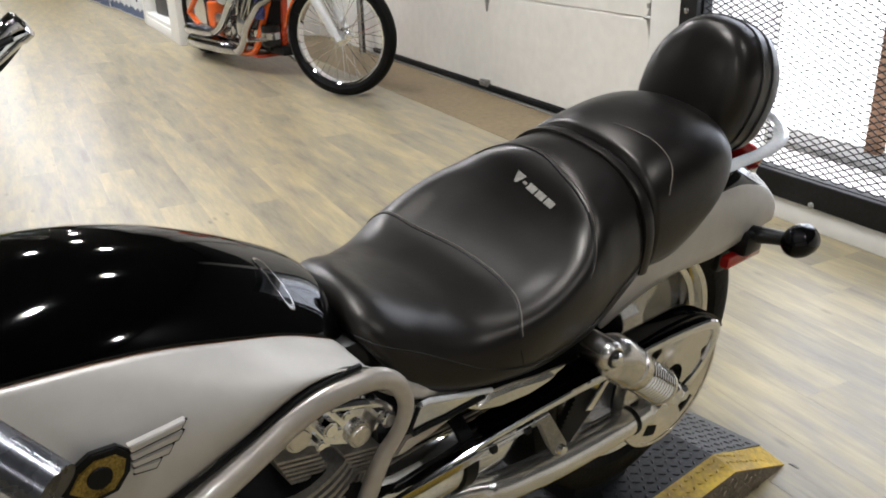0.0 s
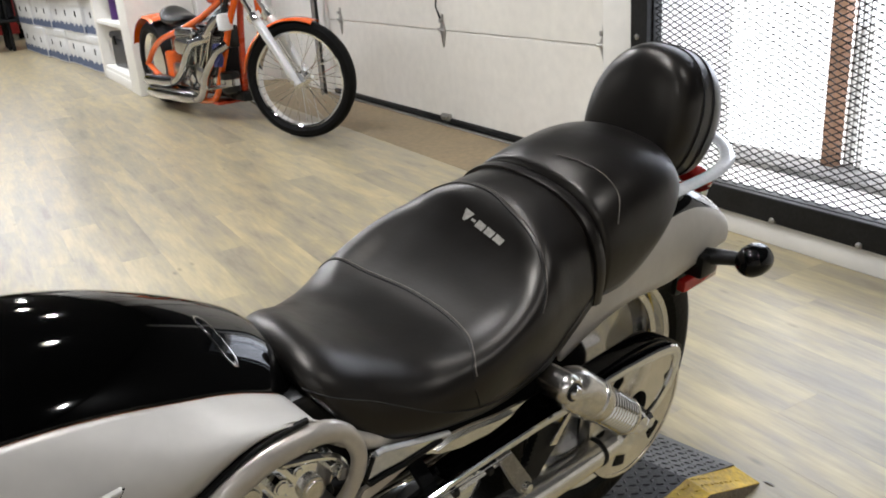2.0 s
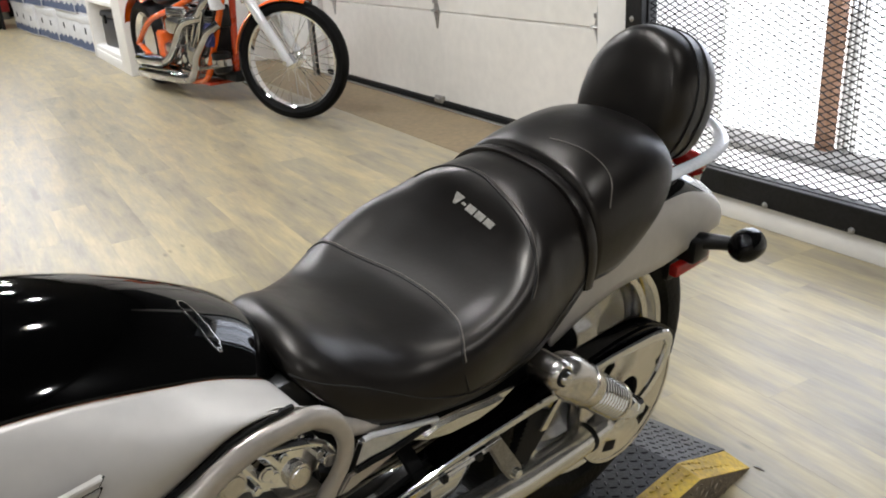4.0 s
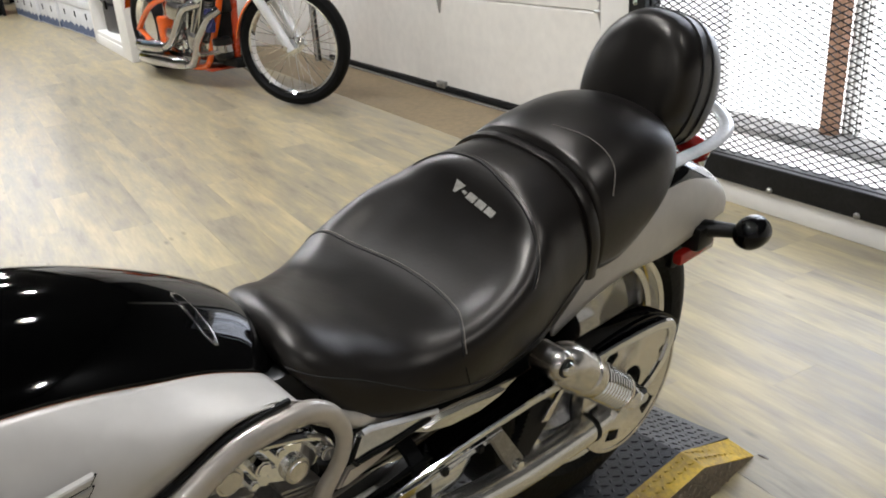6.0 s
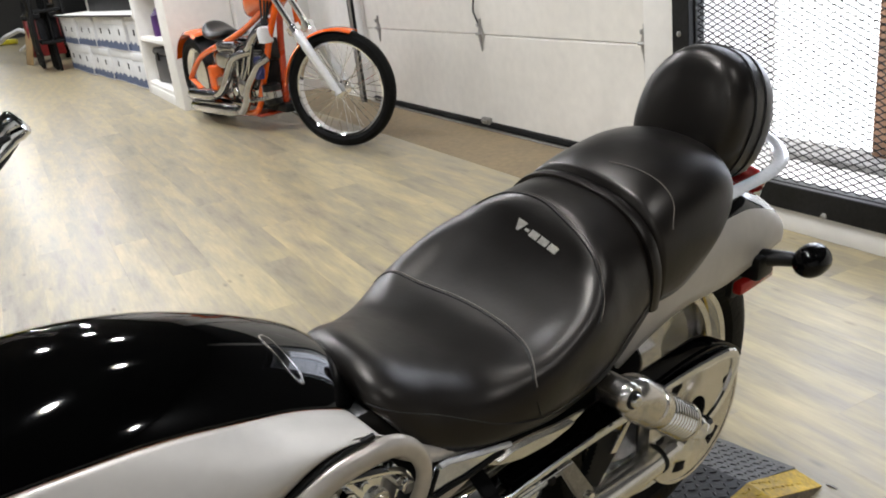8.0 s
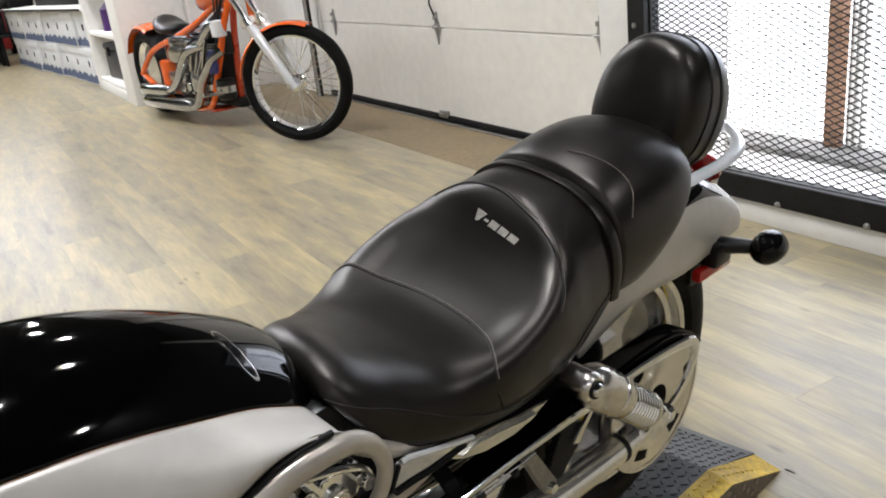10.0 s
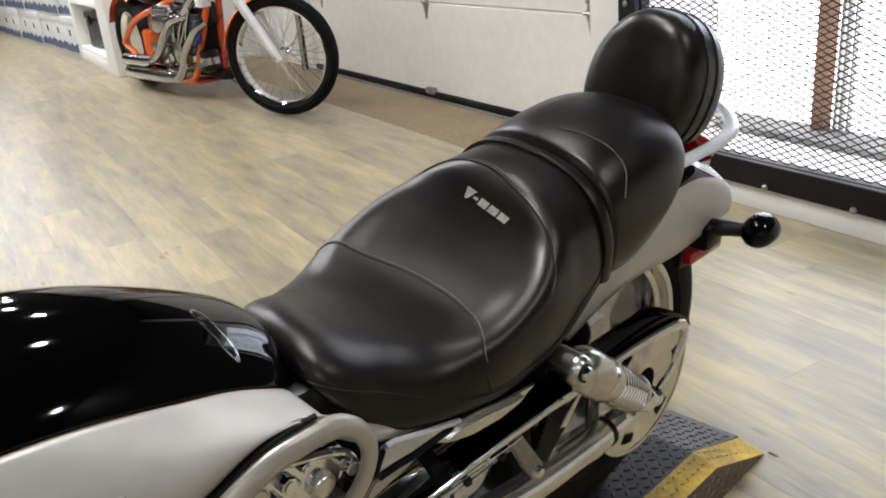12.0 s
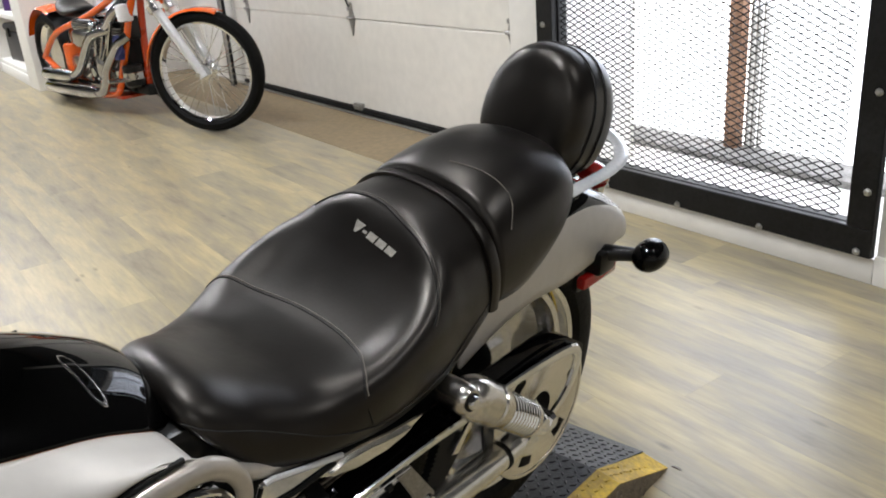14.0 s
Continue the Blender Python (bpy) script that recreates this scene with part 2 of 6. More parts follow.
LAMPG = material("lamp_glow", (1.0, 0.9, 0.74), 0.5, vary=0.0, emit=30.0)
BOXW = material("white_cardboard", (0.66, 0.66, 0.66), 0.75, vary=0.05, scale=9)
BOXB = material("blue_print", (0.10, 0.13, 0.22), 0.75, vary=0.15, scale=15)
PURPLE = material("purple_plastic", (0.07, 0.02, 0.14), 0.4, vary=0.2)
GREYM = material("blue_grey_satin_metal", (0.13, 0.135, 0.15), 0.28, metal=0.7, vary=0.12, scale=30)
MIRB = material("satin_grey_mirror_shell", (0.16, 0.14, 0.12), 0.38, metal=0.4, vary=0.1)
GREYP = material("dark_grey_plastic", (0.045, 0.045, 0.05), 0.5, vary=0.15)
YELP = material("bright_yellow_paint", (0.72, 0.62, 0.03), 0.4, vary=0.08)
MIRROR = material("mirror_glass", (0.85, 0.85, 0.85), 0.03, metal=1.0, vary=0.0, rough_vary=0.01)
REDP = material("red_paint", (0.22, 0.010, 0.010), 0.4, vary=0.2)
TAN = material("tan_cardboard", (0.45, 0.30, 0.14), 0.8, vary=0.1)

# ---------- mesh helpers ----------


def mesh_of(name, bm, mats, smooth=True):
    me = bpy.data.meshes.new(name)
    bm.normal_update()
    bm.to_mesh(me)
    bm.free()
    for m in (mats if isinstance(mats, (list, tuple)) else [mats]):
        me.materials.append(m)
    if smooth:
        for p in me.polygons:
            p.use_smooth = True
    return me


def part(name, bm, mat, parent, label="", smooth=True, sub=0, edge=35):
    ob = new(name, mesh_of(name, bm, mat, smooth))
    ob.parent = parent
    if label:
        tagged(ob, label=label)
    if smooth and not sub:
        ob.data.set_sharp_from_angle(angle=radians(edge))
    if sub:
        md = ob.modifiers.new("round", 'SUBSURF')
        md.levels = md.render_levels = sub
    return ob


def thing(name, m, label, category, group="", kind=""):
    ob = new(name)
    ob.matrix_world = m
    return tagged(ob, label, category, group, kind)


def box(bm, lo, hi, bevel=0.0, m=None, segs=2):
    r = bmesh.ops.create_cube(bm, size=1.0)
    c = [(a + b) / 2 for a, b in zip(lo, hi)]
    d = [b - a for a, b in zip(lo, hi)]
    bmesh.ops.scale(bm, vec=d, verts=r["verts"])
    bmesh.ops.translate(bm, vec=c, verts=r["verts"])
    vs = r["verts"]
    if bevel:
        es = list({e for v in vs for e in v.link_edges})
        out = bmesh.ops.bevel(bm, geom=es, offset=bevel, segments=segs, affect='EDGES', profile=0.5)
        vs = list({v for f in out["faces"] for v in f.verts} | {v for v in vs if v.is_valid})
    if m is not None:
        bmesh.ops.transform(bm, matrix=m, verts=vs)
    return bm


def boxes(*items):
    bm = bmesh.new()
    for it in items:
        box(bm, *it)
    return bm


def tube(bm, pts, r, n=12, closed=False, caps=True, smooth=0, flat=1.0):
    """A pipe along points; r one radius or one a point."""
    P = [Vector(p) for p in pts]
    R = list(r) if isinstance(r, (list, tuple)) else [r] * len(P)
    if smooth:
        Q, RR = [], []
        k = len(P)
        for i in range(k if closed else k - 1):
            p0, p1, p2, p3 = (P[(i + j) % k] if closed else P[min(max(i + j, 0), k - 1)] for j in (-1, 0, 1, 2))
            for s in range(smooth):
                t = s / smooth
                Q.append(0.5 * ((2 * p1) + (p2 - p0) * t + (2 * p0 - 5 * p1 + 4 * p2 - p3) * t * t + (3 * p1 - p0 - 3 * p2 + p3) * t ** 3))
                RR.append(R[i] * (1 - t) + R[(i + 1) % k] * t)
        if not closed:
            Q.append(P[-1])
            RR.append(R[-1])
        P, R = Q, RR
    rings, up = [], None
    k = len(P)
    for i in range(k):
        d = (P[(i + 1) % k] - P[i - 1]) if closed else (P[min(i + 1, k - 1)] - P[max(i - 1, 0)])
        d.normalize()
        if up is None:
            up = Vector((0, 0, 1)) if abs(d.z) < 0.9 else Vector((1, 0, 0))
        up = (up - d * up.dot(d)).normalized()
        side = d.cross(up)
        rings.append([bm.verts.new(P[i] + R[i] * (math.cos(a) * up + flat * math.sin(a) * side)) for a in [2 * math.pi * j / n for j in range(n)]])
    for i in range(k if closed else k - 1):
        a, b = rings[i], rings[(i + 1) % k]
        for j in range(n):
            bm.faces.new((a[j], b[j], b[(j + 1) % n], a[(j + 1) % n]))
    if caps and not closed:
        bm.faces.new(rings[0])
        bm.faces.new(rings[-1][::-1])
    bmesh.ops.recalc_face_normals(bm, faces=bm.faces[:])
    return bm


def lathe(bm, profile, n=48, axis='Y', centre=(0, 0, 0), closed=False, a0=0.0, a1=2 * math.pi):
    """Revolve (radius, along) pairs about an axis through centre."""
    full = abs(a1 - a0 - 2 * math.pi) < 1e-6
    rings = []
    for i in range(n if full else n + 1):
        a = a0 + (a1 - a0) * i / n
        c, s = math.cos(a), math.sin(a)
        ring = []
        for r, h in profile:
            p = {'Y': (r * c, h, r * s), 'X': (h, r * c, r * s), 'Z': (r * c, r * s, h)}[axis]
            ring.append(bm.verts.new((p[0] + centre[0], p[1] + centre[1], p[2] + centre[2])))
        rings.append(ring)
    k = len(profile)
    for i in range(n):
        a, b = rings[i], rings[(i + 1) % len(rings)]
        for j in range(k if closed else k - 1):
            q = (a[j], b[j], b[(j + 1) % k], a[(j + 1) % k])
            bm.faces.new(q)
    bmesh.ops.remove_doubles(bm, verts=bm.verts[:], dist=1e-5)
    bmesh.ops.recalc_face_normals(bm, faces=bm.faces[:])
    return bm


def loft(bm, rings, cap=True):
    V = [[bm.verts.new(p) for p in r] for r in rings]
    n = len(V[0])
    for a, b in zip(V, V[1:]):
        for j in range(n):
            bm.faces.new((a[j], b[j], b[(j + 1) % n], a[(j + 1) % n]))
    if cap:
        bm.faces.new(V[0])
        bm.faces.new(V[-1][::-1])
    bmesh.ops.recalc_face_normals(bm, faces=bm.faces[:])
    return bm


def curve(keys):
    """Smooth interpolation through (x, value) keys."""
    xs, vs = [k[0] for k in keys], [k[1] for k in keys]

    def at(x):
        if x <= xs[0]:
            return vs[0]
        if x >= xs[-1]:
            return vs[-1]
        i = max(j for j in range(len(xs)) if xs[j] <= x)
        def slope(j):
            a, b = max(j - 1, 0), min(j + 1, len(xs) - 1)
            return (vs[b] - vs[a]) / (xs[b] - xs[a])
        h = xs[i + 1] - xs[i]
        t = (x - xs[i]) / h
        return ((2 * t ** 3 - 3 * t * t + 1) * vs[i] + (t ** 3 - 2 * t * t + t) * h * slope(i)
                + (-2 * t ** 3 + 3 * t * t) * vs[i + 1] + (t ** 3 - t * t) * h * slope(i + 1))
    return at


def prism(bm, outline, y0, y1, bevel=0.0):
    """Extrude an (x, z) outline from y0 to y1."""
    a = [bm.verts.new((x, y0, z)) for x, z in outline]
    b = [bm.verts.new((x, y1, z)) for x, z in outline]
    n = len(a)
    fs = [bm.faces.new(a), bm.faces.new(b[::-1])]
    for j in range(n):
        bm.faces.new((a[j], a[(j + 1) % n], b[(j + 1) % n], b[j]))
    bmesh.ops.recalc_face_normals(bm, faces=bm.faces[:])
    if bevel:
        es = [e for e in bm.edges if any(f in fs for f in e.link_faces) and e.is_valid]
        bmesh.ops.bevel(bm, geom=es, offset=bevel, segments=2, affect='EDGES')
    return bm


# ---------- room ----------
X0, X1, Y0 = -27.5, 8.5, -9.0
YM = -0.279

floor = thing("floor", pose(0, 0, 0), "bleached oak vinyl plank floor with worn grey streaks", "floor", kind="structure")
part("subfloor", boxes(((X0, Y0, -0.12), (X1, -0.56, -0.004)), ((1.935, -0.558, -0.12), (X1, YM + 0.02, -0.0042))), PLANK, floor)
strip = thing("floor_threshold", pose(0, 0, 0), "worn brown concrete threshold strip before the garage door", "floor", kind="structure")
part("slab", boxes(((-3.3, -0.555, -0.12), (1.93, 0.05, -0.001), 0.003)), CONCRETE, strip, smooth=False)

wall = thing("wall_north", pose(0, 0, 0), "white painted wall around the garage door", "wall", kind="structure")
part("pier", boxes(((1.93, YM, 0), (2.14, 0.30, CEIL), 0.006)), WALL, wall)
part("wall_piece", boxes(((3.69, YM, 0.0), (X1, -0.05, 0.95), 0.004)), WALL, wall)
# upper wall and lintels are unseen, darkened so the tank reflects black
part("wall_piece", boxes(((3.69, YM + 0.004, 0.95), (X1, -0.05, CEIL))), DARKW, wall, "unseen upper wall, darkened for black reflections")
part("lintel", boxes(((2.14, YM, 2.3), (3.69, 0.30, CEIL))), DARKW, wall, "unseen upper wall, darkened for black reflections")
part("lintel", boxes(((-1.95, 0.0, 2.39), (1.93, 0.30, CEIL))), DARKW, wall, "unseen upper wall, darkened for black reflections")
part("pier", boxes(((-3.30, -0.02, 0), (-1.95, 0.30, CEIL), 0.004)), WALL, wall)
wall2 = thing("wall_west", pose(0, 0, 0), "white painted partition wall", "wall", kind="structure")
part("wall_piece", boxes(((-17.0, -0.75, 0), (-3.30, 0.30, CEIL), 0.004)), WALL, wall2)
part("wall_piece", boxes(((X0 - 0.2, Y0, 0), (X0, 0.3, CEIL))), DARKW, wall2, "dark far wall")
wall3 = thing("wall_south", pose(0, 0, 0), "plain grey wall", "wall", kind="structure")
part("wall_piece", boxes(((X0, Y0 - 0.2, 0), (X1, Y0, CEIL))), DIMW, wall3)
wall4 = thing("wall_east", pose(0, 0, 0), "plain white wall", "wall", kind="structure")
part("wall_piece", boxes(((X1, Y0, 0), (X1 + 0.2, 0.3, CEIL))), WALL, wall4)
ceil = tagged(new("ceiling", mesh_of("ceiling", boxes(((X0, Y0, CEIL), (X1, 2.6, CEIL + 0.15))), CEILM, False)),
              "black painted open ceiling", "ceiling", kind="structure")

bb = thing("baseboard", pose(0, 0, 0), "white painted baseboard under the screened window", "baseboard", kind="structure")
part("board", boxes(((1.925, YM - 0.012, 0), (3.69, YM + 0.04, 0.088), 0.004)), WALL, bb)
part("board", boxes(((3.69, YM - 0.012, 0), (X1, YM - 0.001, 0.10), 0.004)), WALL, bb)

# sectional garage door
gd = thing("garage_door", pose(0, 0, 0), "cream sectional garage door with zinc hinges, closed", "garage door", kind="structure")
H0 = 0.045
for i in range(4):
    z0, z1 = H0 + i * 0.585, H0 + (i + 1) * 0.585
    bm = bmesh.new()
    outline = [(0.0, z0 + 0.002), (0.0, z1 - 0.012), (0.012, z1 - 0.002), (0.05, z1 - 0.002), (0.05, z0 + 0.002)]
    a = [bm.verts.new((-1.94, y, z)) for y, z in outline]
    b = [bm.verts.new((1.90, y, z)) for y, z in outline]
    bm.faces.new(a)
    bm.faces.new(b[::-1])
    for j in range(5):
        bm.faces.new((a[j], a[(j + 1) % 5], b[(j + 1) % 5], b[j]))
    bmesh.ops.recalc_face_normals(bm, faces=bm.faces[:])
    part("panel", bm, DOORW, gd, smooth=False)
part("bottom_seal", boxes(((-1.94, -0.018, 0.006), (1.90, 0.045, 0.043), 0.006)), MATT, gd, "black rubber bottom seal")
part("sill_strip", boxes(((-1.94, -0.052, 0.0), (1.0, -0.024, 0.008), 0.003)), ZINC, gd, "bright metal sill strip")


def hinge(x, z):
    bm = bmesh.new()
    prism(bm, [(-0.035, 0.0), (-0.012, 0.055), (-0.01, 0.10), (0.01, 0.10), (0.012, 0.055), (0.035, 0.0), (0.016, -0.05), (0.0, -0.11), (-0.016, -0.05)], -0.010, 0.0, 0.001)
    tube(bm, [(-0.04, -0.014, 0.002), (0.04, -0.014, 0.002)], 0.010, 8)
    box(bm, (-0.012, -0.03, 0.05), (0.012, -0.008, 0.075), 0.003)
    bmesh.ops.translate(bm, vec=(x, -0.002, z), verts=bm.verts[:])
    part("hinge", bm, ZINC, gd, "zinc strap hinge", smooth=False)


for hx in (-1.66, 0.015, 1.625):
    for i in range(1, 4):
        hinge(hx, H0 + i * 0.585)
bm = boxes(((-0.05, -0.03, 0.03), (0.05, 0.0, 0.075), 0.004), ((-0.03, -0.045, 0.045), (0.03, -0.028, 0.062), 0.003))
part("bottom_bracket", bm, ZINC, gd)
bm = tube(bmesh.new(), [(0.0, -0.012, 0.70), (-0.02, -0.03, 0.78), (0.0, -0.03, 0.86)], 0.006, 6)
part("pull_rope", bm, MATT, gd)
track = thing("door_track", pose(0, 0, 0), "dark steel garage door track", "track", kind="structure")
part("rail", tube(bmesh.new(), [(-1.98, -0.10, 0.0), (-1.98, -0.10, 2.6)], 0.028, 6), STEEL, track)
part("rail", tube(bmesh.new(), [(-1.93, -0.13, 0.0), (-1.93, -0.13, 2.6)], 0.012, 6), ZINC, track)

# screened window
win = thing("window_1", pose(0, 0, 0), "tall window behind the screen, blown out by daylight", "window", kind="structure")
part("pane", boxes(((1.0, 0.735, 0.02), (5.2, 0.745, 2.4))), GLASS, win)
part("post", boxes(((2.425, 0.64, 0.03), (2.495, 0.70, 2.4), 0.004)), WOOD, win, "raw timber post")
for mx in (2.515, 2.545, 2.58):
    part("mullion", boxes(((mx, 0.68, 0.05), (mx + 0.010, 0.715, 2.4), 0.002)), ZINC, win)
for mx in (1.60, 1.64, 1.70):
    part("mullion", boxes(((mx, 0.68, 0.05), (mx + 0.012, 0.715, 2.4), 0.002)), ZINC, win)
part("sill", boxes(((1.0, 0.50, -0.02), (5.2, 0.73, 0.045), 0.01)), SILL, win, "weathered grey stone sill")
part("reveal", boxes(((2.14, 0.30, -0.1), (2.15, 0.301, 2.4))), WALL, win)
part("recess_floor", boxes(((1.4, YM + 0.05, -0.06), (5.2, 0.50, 0.012), 0.004)), WALL, win, "pale recess floor")
part("recess_side", boxes(((5.2, -0.05, -0.1), (5.3, 0.75, 2.4)), ((0.9, 0.31, -0.1), (1.0, 0.75, 2.4))), WALL, win)
part("recess_top", boxes(((0.9, 0.31, 2.4), (5.3, 0.75, 2.5))), WALL, win)

scr = thing("security_screen", pose(0, 0, 0), "black steel security screen of diamond expanded mesh, bolted to the wall", "security screen", kind="structure")
FX0, FX1, FZ0, FZ1 = 2.148, 3.685, 0.092, 2.28


def angle_iron(name, lo, hi):
    part(name, boxes((lo, hi, 0.004)), STEEL, scr, smooth=False)


angle_iron("frame_rail", (FX0, YM - 0.03, FZ0), (FX1, YM, 0.188))
angle_iron("frame_rail", (FX0, YM - 0.03, FZ1 - 0.09), (FX1, YM, FZ1))
angle_iron("frame_stile", (FX0, YM - 0.032, 0.188), (2.245, YM, FZ1 - 0.09))
angle_iron("frame_stile", (3.597, YM - 0.032, 0.188), (FX1, YM, FZ1 - 0.09))
angle_iron("inner_flange", (2.236, YM - 0.001, 0.188), (2.252, YM + 0.05, FZ1 - 0.09))
angle_iron("inner_flange", (3.59, YM - 0.001, 0.188), (3.606, YM + 0.05, FZ1 - 0.09))
angle_iron("inner_flange", (2.252, YM - 0.001, 0.172), (3.59, YM + 0.045, 0.19))
bm = bmesh.new()
DW, DH, TH = 0.054, 0.0250, 0.0023
nx, nz = int(1.345 / DW), int(1.98 / DH)
for i in range(nx):
    for j in range(nz):
        cx, cz = 2.25 + (i + 0.5) * DW, 0.19 + (j + 0.5) * DH
        for sx in (-1, 1):
            for sz in (-1, 1):
                a, b = Vector((cx + sx * DW / 2, YM + 0.014, cz)), Vector((cx, YM + 0.019, cz + sz * DH / 2))
                off = Vector((0, 0, TH))
                q = [bm.verts.new(p) for p in (a - off, b - off, b + off, a + off)]
                bm.faces.new(q)
screen = tagged(part("expanded_mesh", bm, STEEL, scr, smooth=False), kind="stuff")
md = screen.modifiers.new("thick", 'SOLIDIFY')
md.thickness = 0.002
for bx, bz in ((2.928, 0.103), (3.287, 0.103), (3.64, 0.108), (2.56, 0.103), (2.19, 0.74), (2.19, 1.5), (3.655, 0.31), (3.655, 0.62), (3.655, 1.3)):
    bm = lathe(bmesh.new(), [(0.0, -0.010), (0.007, -0.009), (0.012, -0.004), (0.013, 0.0)], 12, 'Y', (bx, YM - 0.031, bz))
    part("bolt", bm, ZINC, scr, "zinc dome-head bolt")

# ceiling downlights, with copies at the added fill lamps too
dl = None
for sx, sy in SPOTS:
    m = pose(sx, sy, CEIL)
    if dl is None:
        dl = thing("downlight", m, "round recessed ceiling downlight with a white rim, switched on, some added as fill", "ceiling light", "ceiling downlights")
        part("rim", lathe(bmesh.new(), [(0.085, 0.0), (0.115, 0.0), (0.115, -0.008), (0.09, -0.014), (0.085, -0.004)], 28, 'Z', closed=True), WALL, dl)
        part("diffuser", lathe(bmesh.new(), [(0.0, -0.004), (0.084, -0.004), (0.084, 0.0), (0.0, 0.0)], 28, 'Z'), LAMPG, dl)
    else:
        copy_thing(dl, m)

# ---------- the cruiser motorcycle ----------
LEAN = 6.0
BIKE = pose(3.838, -1.874, 0.11, 0, 0, 103) @ pose(0, 0, 0, LEAN, 0, 0)
bike = thing("motorcycle", BIKE, "black and pearl silver cruiser motorcycle standing on a checker plate platform", "motorcycle")




seat_shift = curve([(-0.778, -0.050), (-0.68, -0.028), (-0.60, -0.012), (-0.45, 0.004), (-0.30, 0.012)])
seat_lean = curve([(-0.778, 0.095), (-0.60, 0.080), (-0.47, 0.120), (-0.30, 0.128), (-0.10, 0.146)])


def lean_seat(me):
    """Set the saddle askew and leaning, as it sits on the stand."""
    for v in me.vertices:
        a = seat_lean(v.co.x)
        y, z = v.co.y + seat_shift(v.co.x), v.co.z - 0.69
        v.co.y, v.co.z = y * math.cos(a) - z * math.sin(a), 0.69 + y * math.sin(a) + z * math.cos(a)


def dish(x, y):
    """Depth of the bowl pressed into the rider seat, with a firm rim along its ridge."""
    b = dish_wide(x)
    t = min(1.0, max(0.0, (b - abs(y)) / 0.085))
    return -dish_deep(x) * t * t * (3 - 2 * t)


dish_wide = curve([(-0.74, 0.07), (-0.70, 0.098), (-0.65, 0.130), (-0.57, 0.165), (-0.50, 0.178), (-0.45, 0.174), (-0.42, 0.158), (-0.40, 0.132), (-0.385, 0.096), (-0.374, 0.055), (-0.368, 0.02)])
dish_deep = curve([(-0.73, 0.0), (-0.66, 0.004), (-0.60, 0.009), (-0.53, 0.018), (-0.48, 0.020), (-0.44, 0.016), (-0.41, 0.008), (-0.385, 0.003), (-0.36, 0.001)])


def arch(x, w, top, low, edge=0.0, n=2.8, k=26, drop=0.0, bowl=None):
    """A closed cross-section: rounded saddle from the left skirt over the top to the right skirt and back underneath."""
    ring = []
    for i in range(k + 1):
        a = -math.pi / 2 + math.pi * i / k
        s, c = math.sin(a), max(0.0, math.cos(a))
        y = w * math.copysign(abs(s) ** (2 / n), s)
        f = c ** (2 / n)
        lift = edge * (abs(y) / w) ** 2 * f
        ring.append((x, y, low + (top - low) * f + lift + (bowl(x, y) * f if bowl else 0.0)))
    ring += [(x, w * 0.8, low - drop), (x, 0.0, low - drop * 1.2), (x, -w * 0.8, low - drop)]
    return ring


seat_top = curve([(-0.778, 0.688), (-0.762, 0.697), (-0.735, 0.693), (-0.68, 0.667), (-0.62, 0.647), (-0.55, 0.648), (-0.50, 0.660), (-0.455, 0.680), (-0.415, 0.703), (-0.385, 0.728), (-0.345, 0.738), (-0.295, 0.741)])
seat_wide = curve([(-0.778, 0.056), (-0.762, 0.080), (-0.735, 0.103), (-0.68, 0.129), (-0.62, 0.150), (-0.55, 0.166), (-0.48, 0.169), (-0.42, 0.167), (-0.36, 0.156), (-0.295, 0.144)])
seat_low = curve([(-0.778, 0.672), (-0.762, 0.652), (-0.735, 0.616), (-0.70, 0.586), (-0.64, 0.567), (-0.53, 0.551), (-0.47, 0.549), (-0.40, 0.558), (-0.35, 0.574), (-0.295, 0.595)])
seat_edge = curve([(-0.785, -0.009), (-0.70, -0.0065), (-0.62, -0.002), (-0.55, 0.007), (-0.48, 0.011), (-0.43, 0.006), (-0.385, -0.003), (-0.295, -0.007)])


seat_n = curve([(-0.70, 2.8), (-0.62, 3.6), (-0.56, 4.8), (-0.50, 5.2), (-0.45, 4.4), (-0.40, 3.1), (-0.36, 2.6), (-0.295, 2.6)])


def seat_z(x, y):
    """Height of the rider seat's skin."""
    w = seat_wide(x)
    u = min(0.9999, abs(y) / w)
    f = (1 - u ** seat_n(x)) ** (1 / seat_n(x))
    return seat_low(x) + (seat_top(x) - seat_low(x)) * f + seat_edge(x) * u * u * f + dish(x, y) * f


bm = bmesh.new()
xs = [-0.778 + (0.778 - 0.295) * i / 60 for i in range(61)]
loft(bm, [arch(x, seat_wide(x), seat_top(x), seat_low(x), seat_edge(x), seat_n(x), k=40, bowl=dish) for x in xs])
rider = part("rider_seat", bm, LEATHER, bike, "black leather rider seat, creased and faintly brown", sub=1)


def skin(pts, lift=0.001):
    return [(x, y, seat_z(x, y) + lift) for x, y in pts]


def seam_path(keys, n=40):
    f, g = curve([(i, k[0]) for i, k in enumerate(keys)]), curve([(i, k[1]) for i, k in enumerate(keys)])
    return [(f(i * (len(keys) - 1) / n), g(i * (len(keys) - 1) / n)) for i in range(n + 1)]


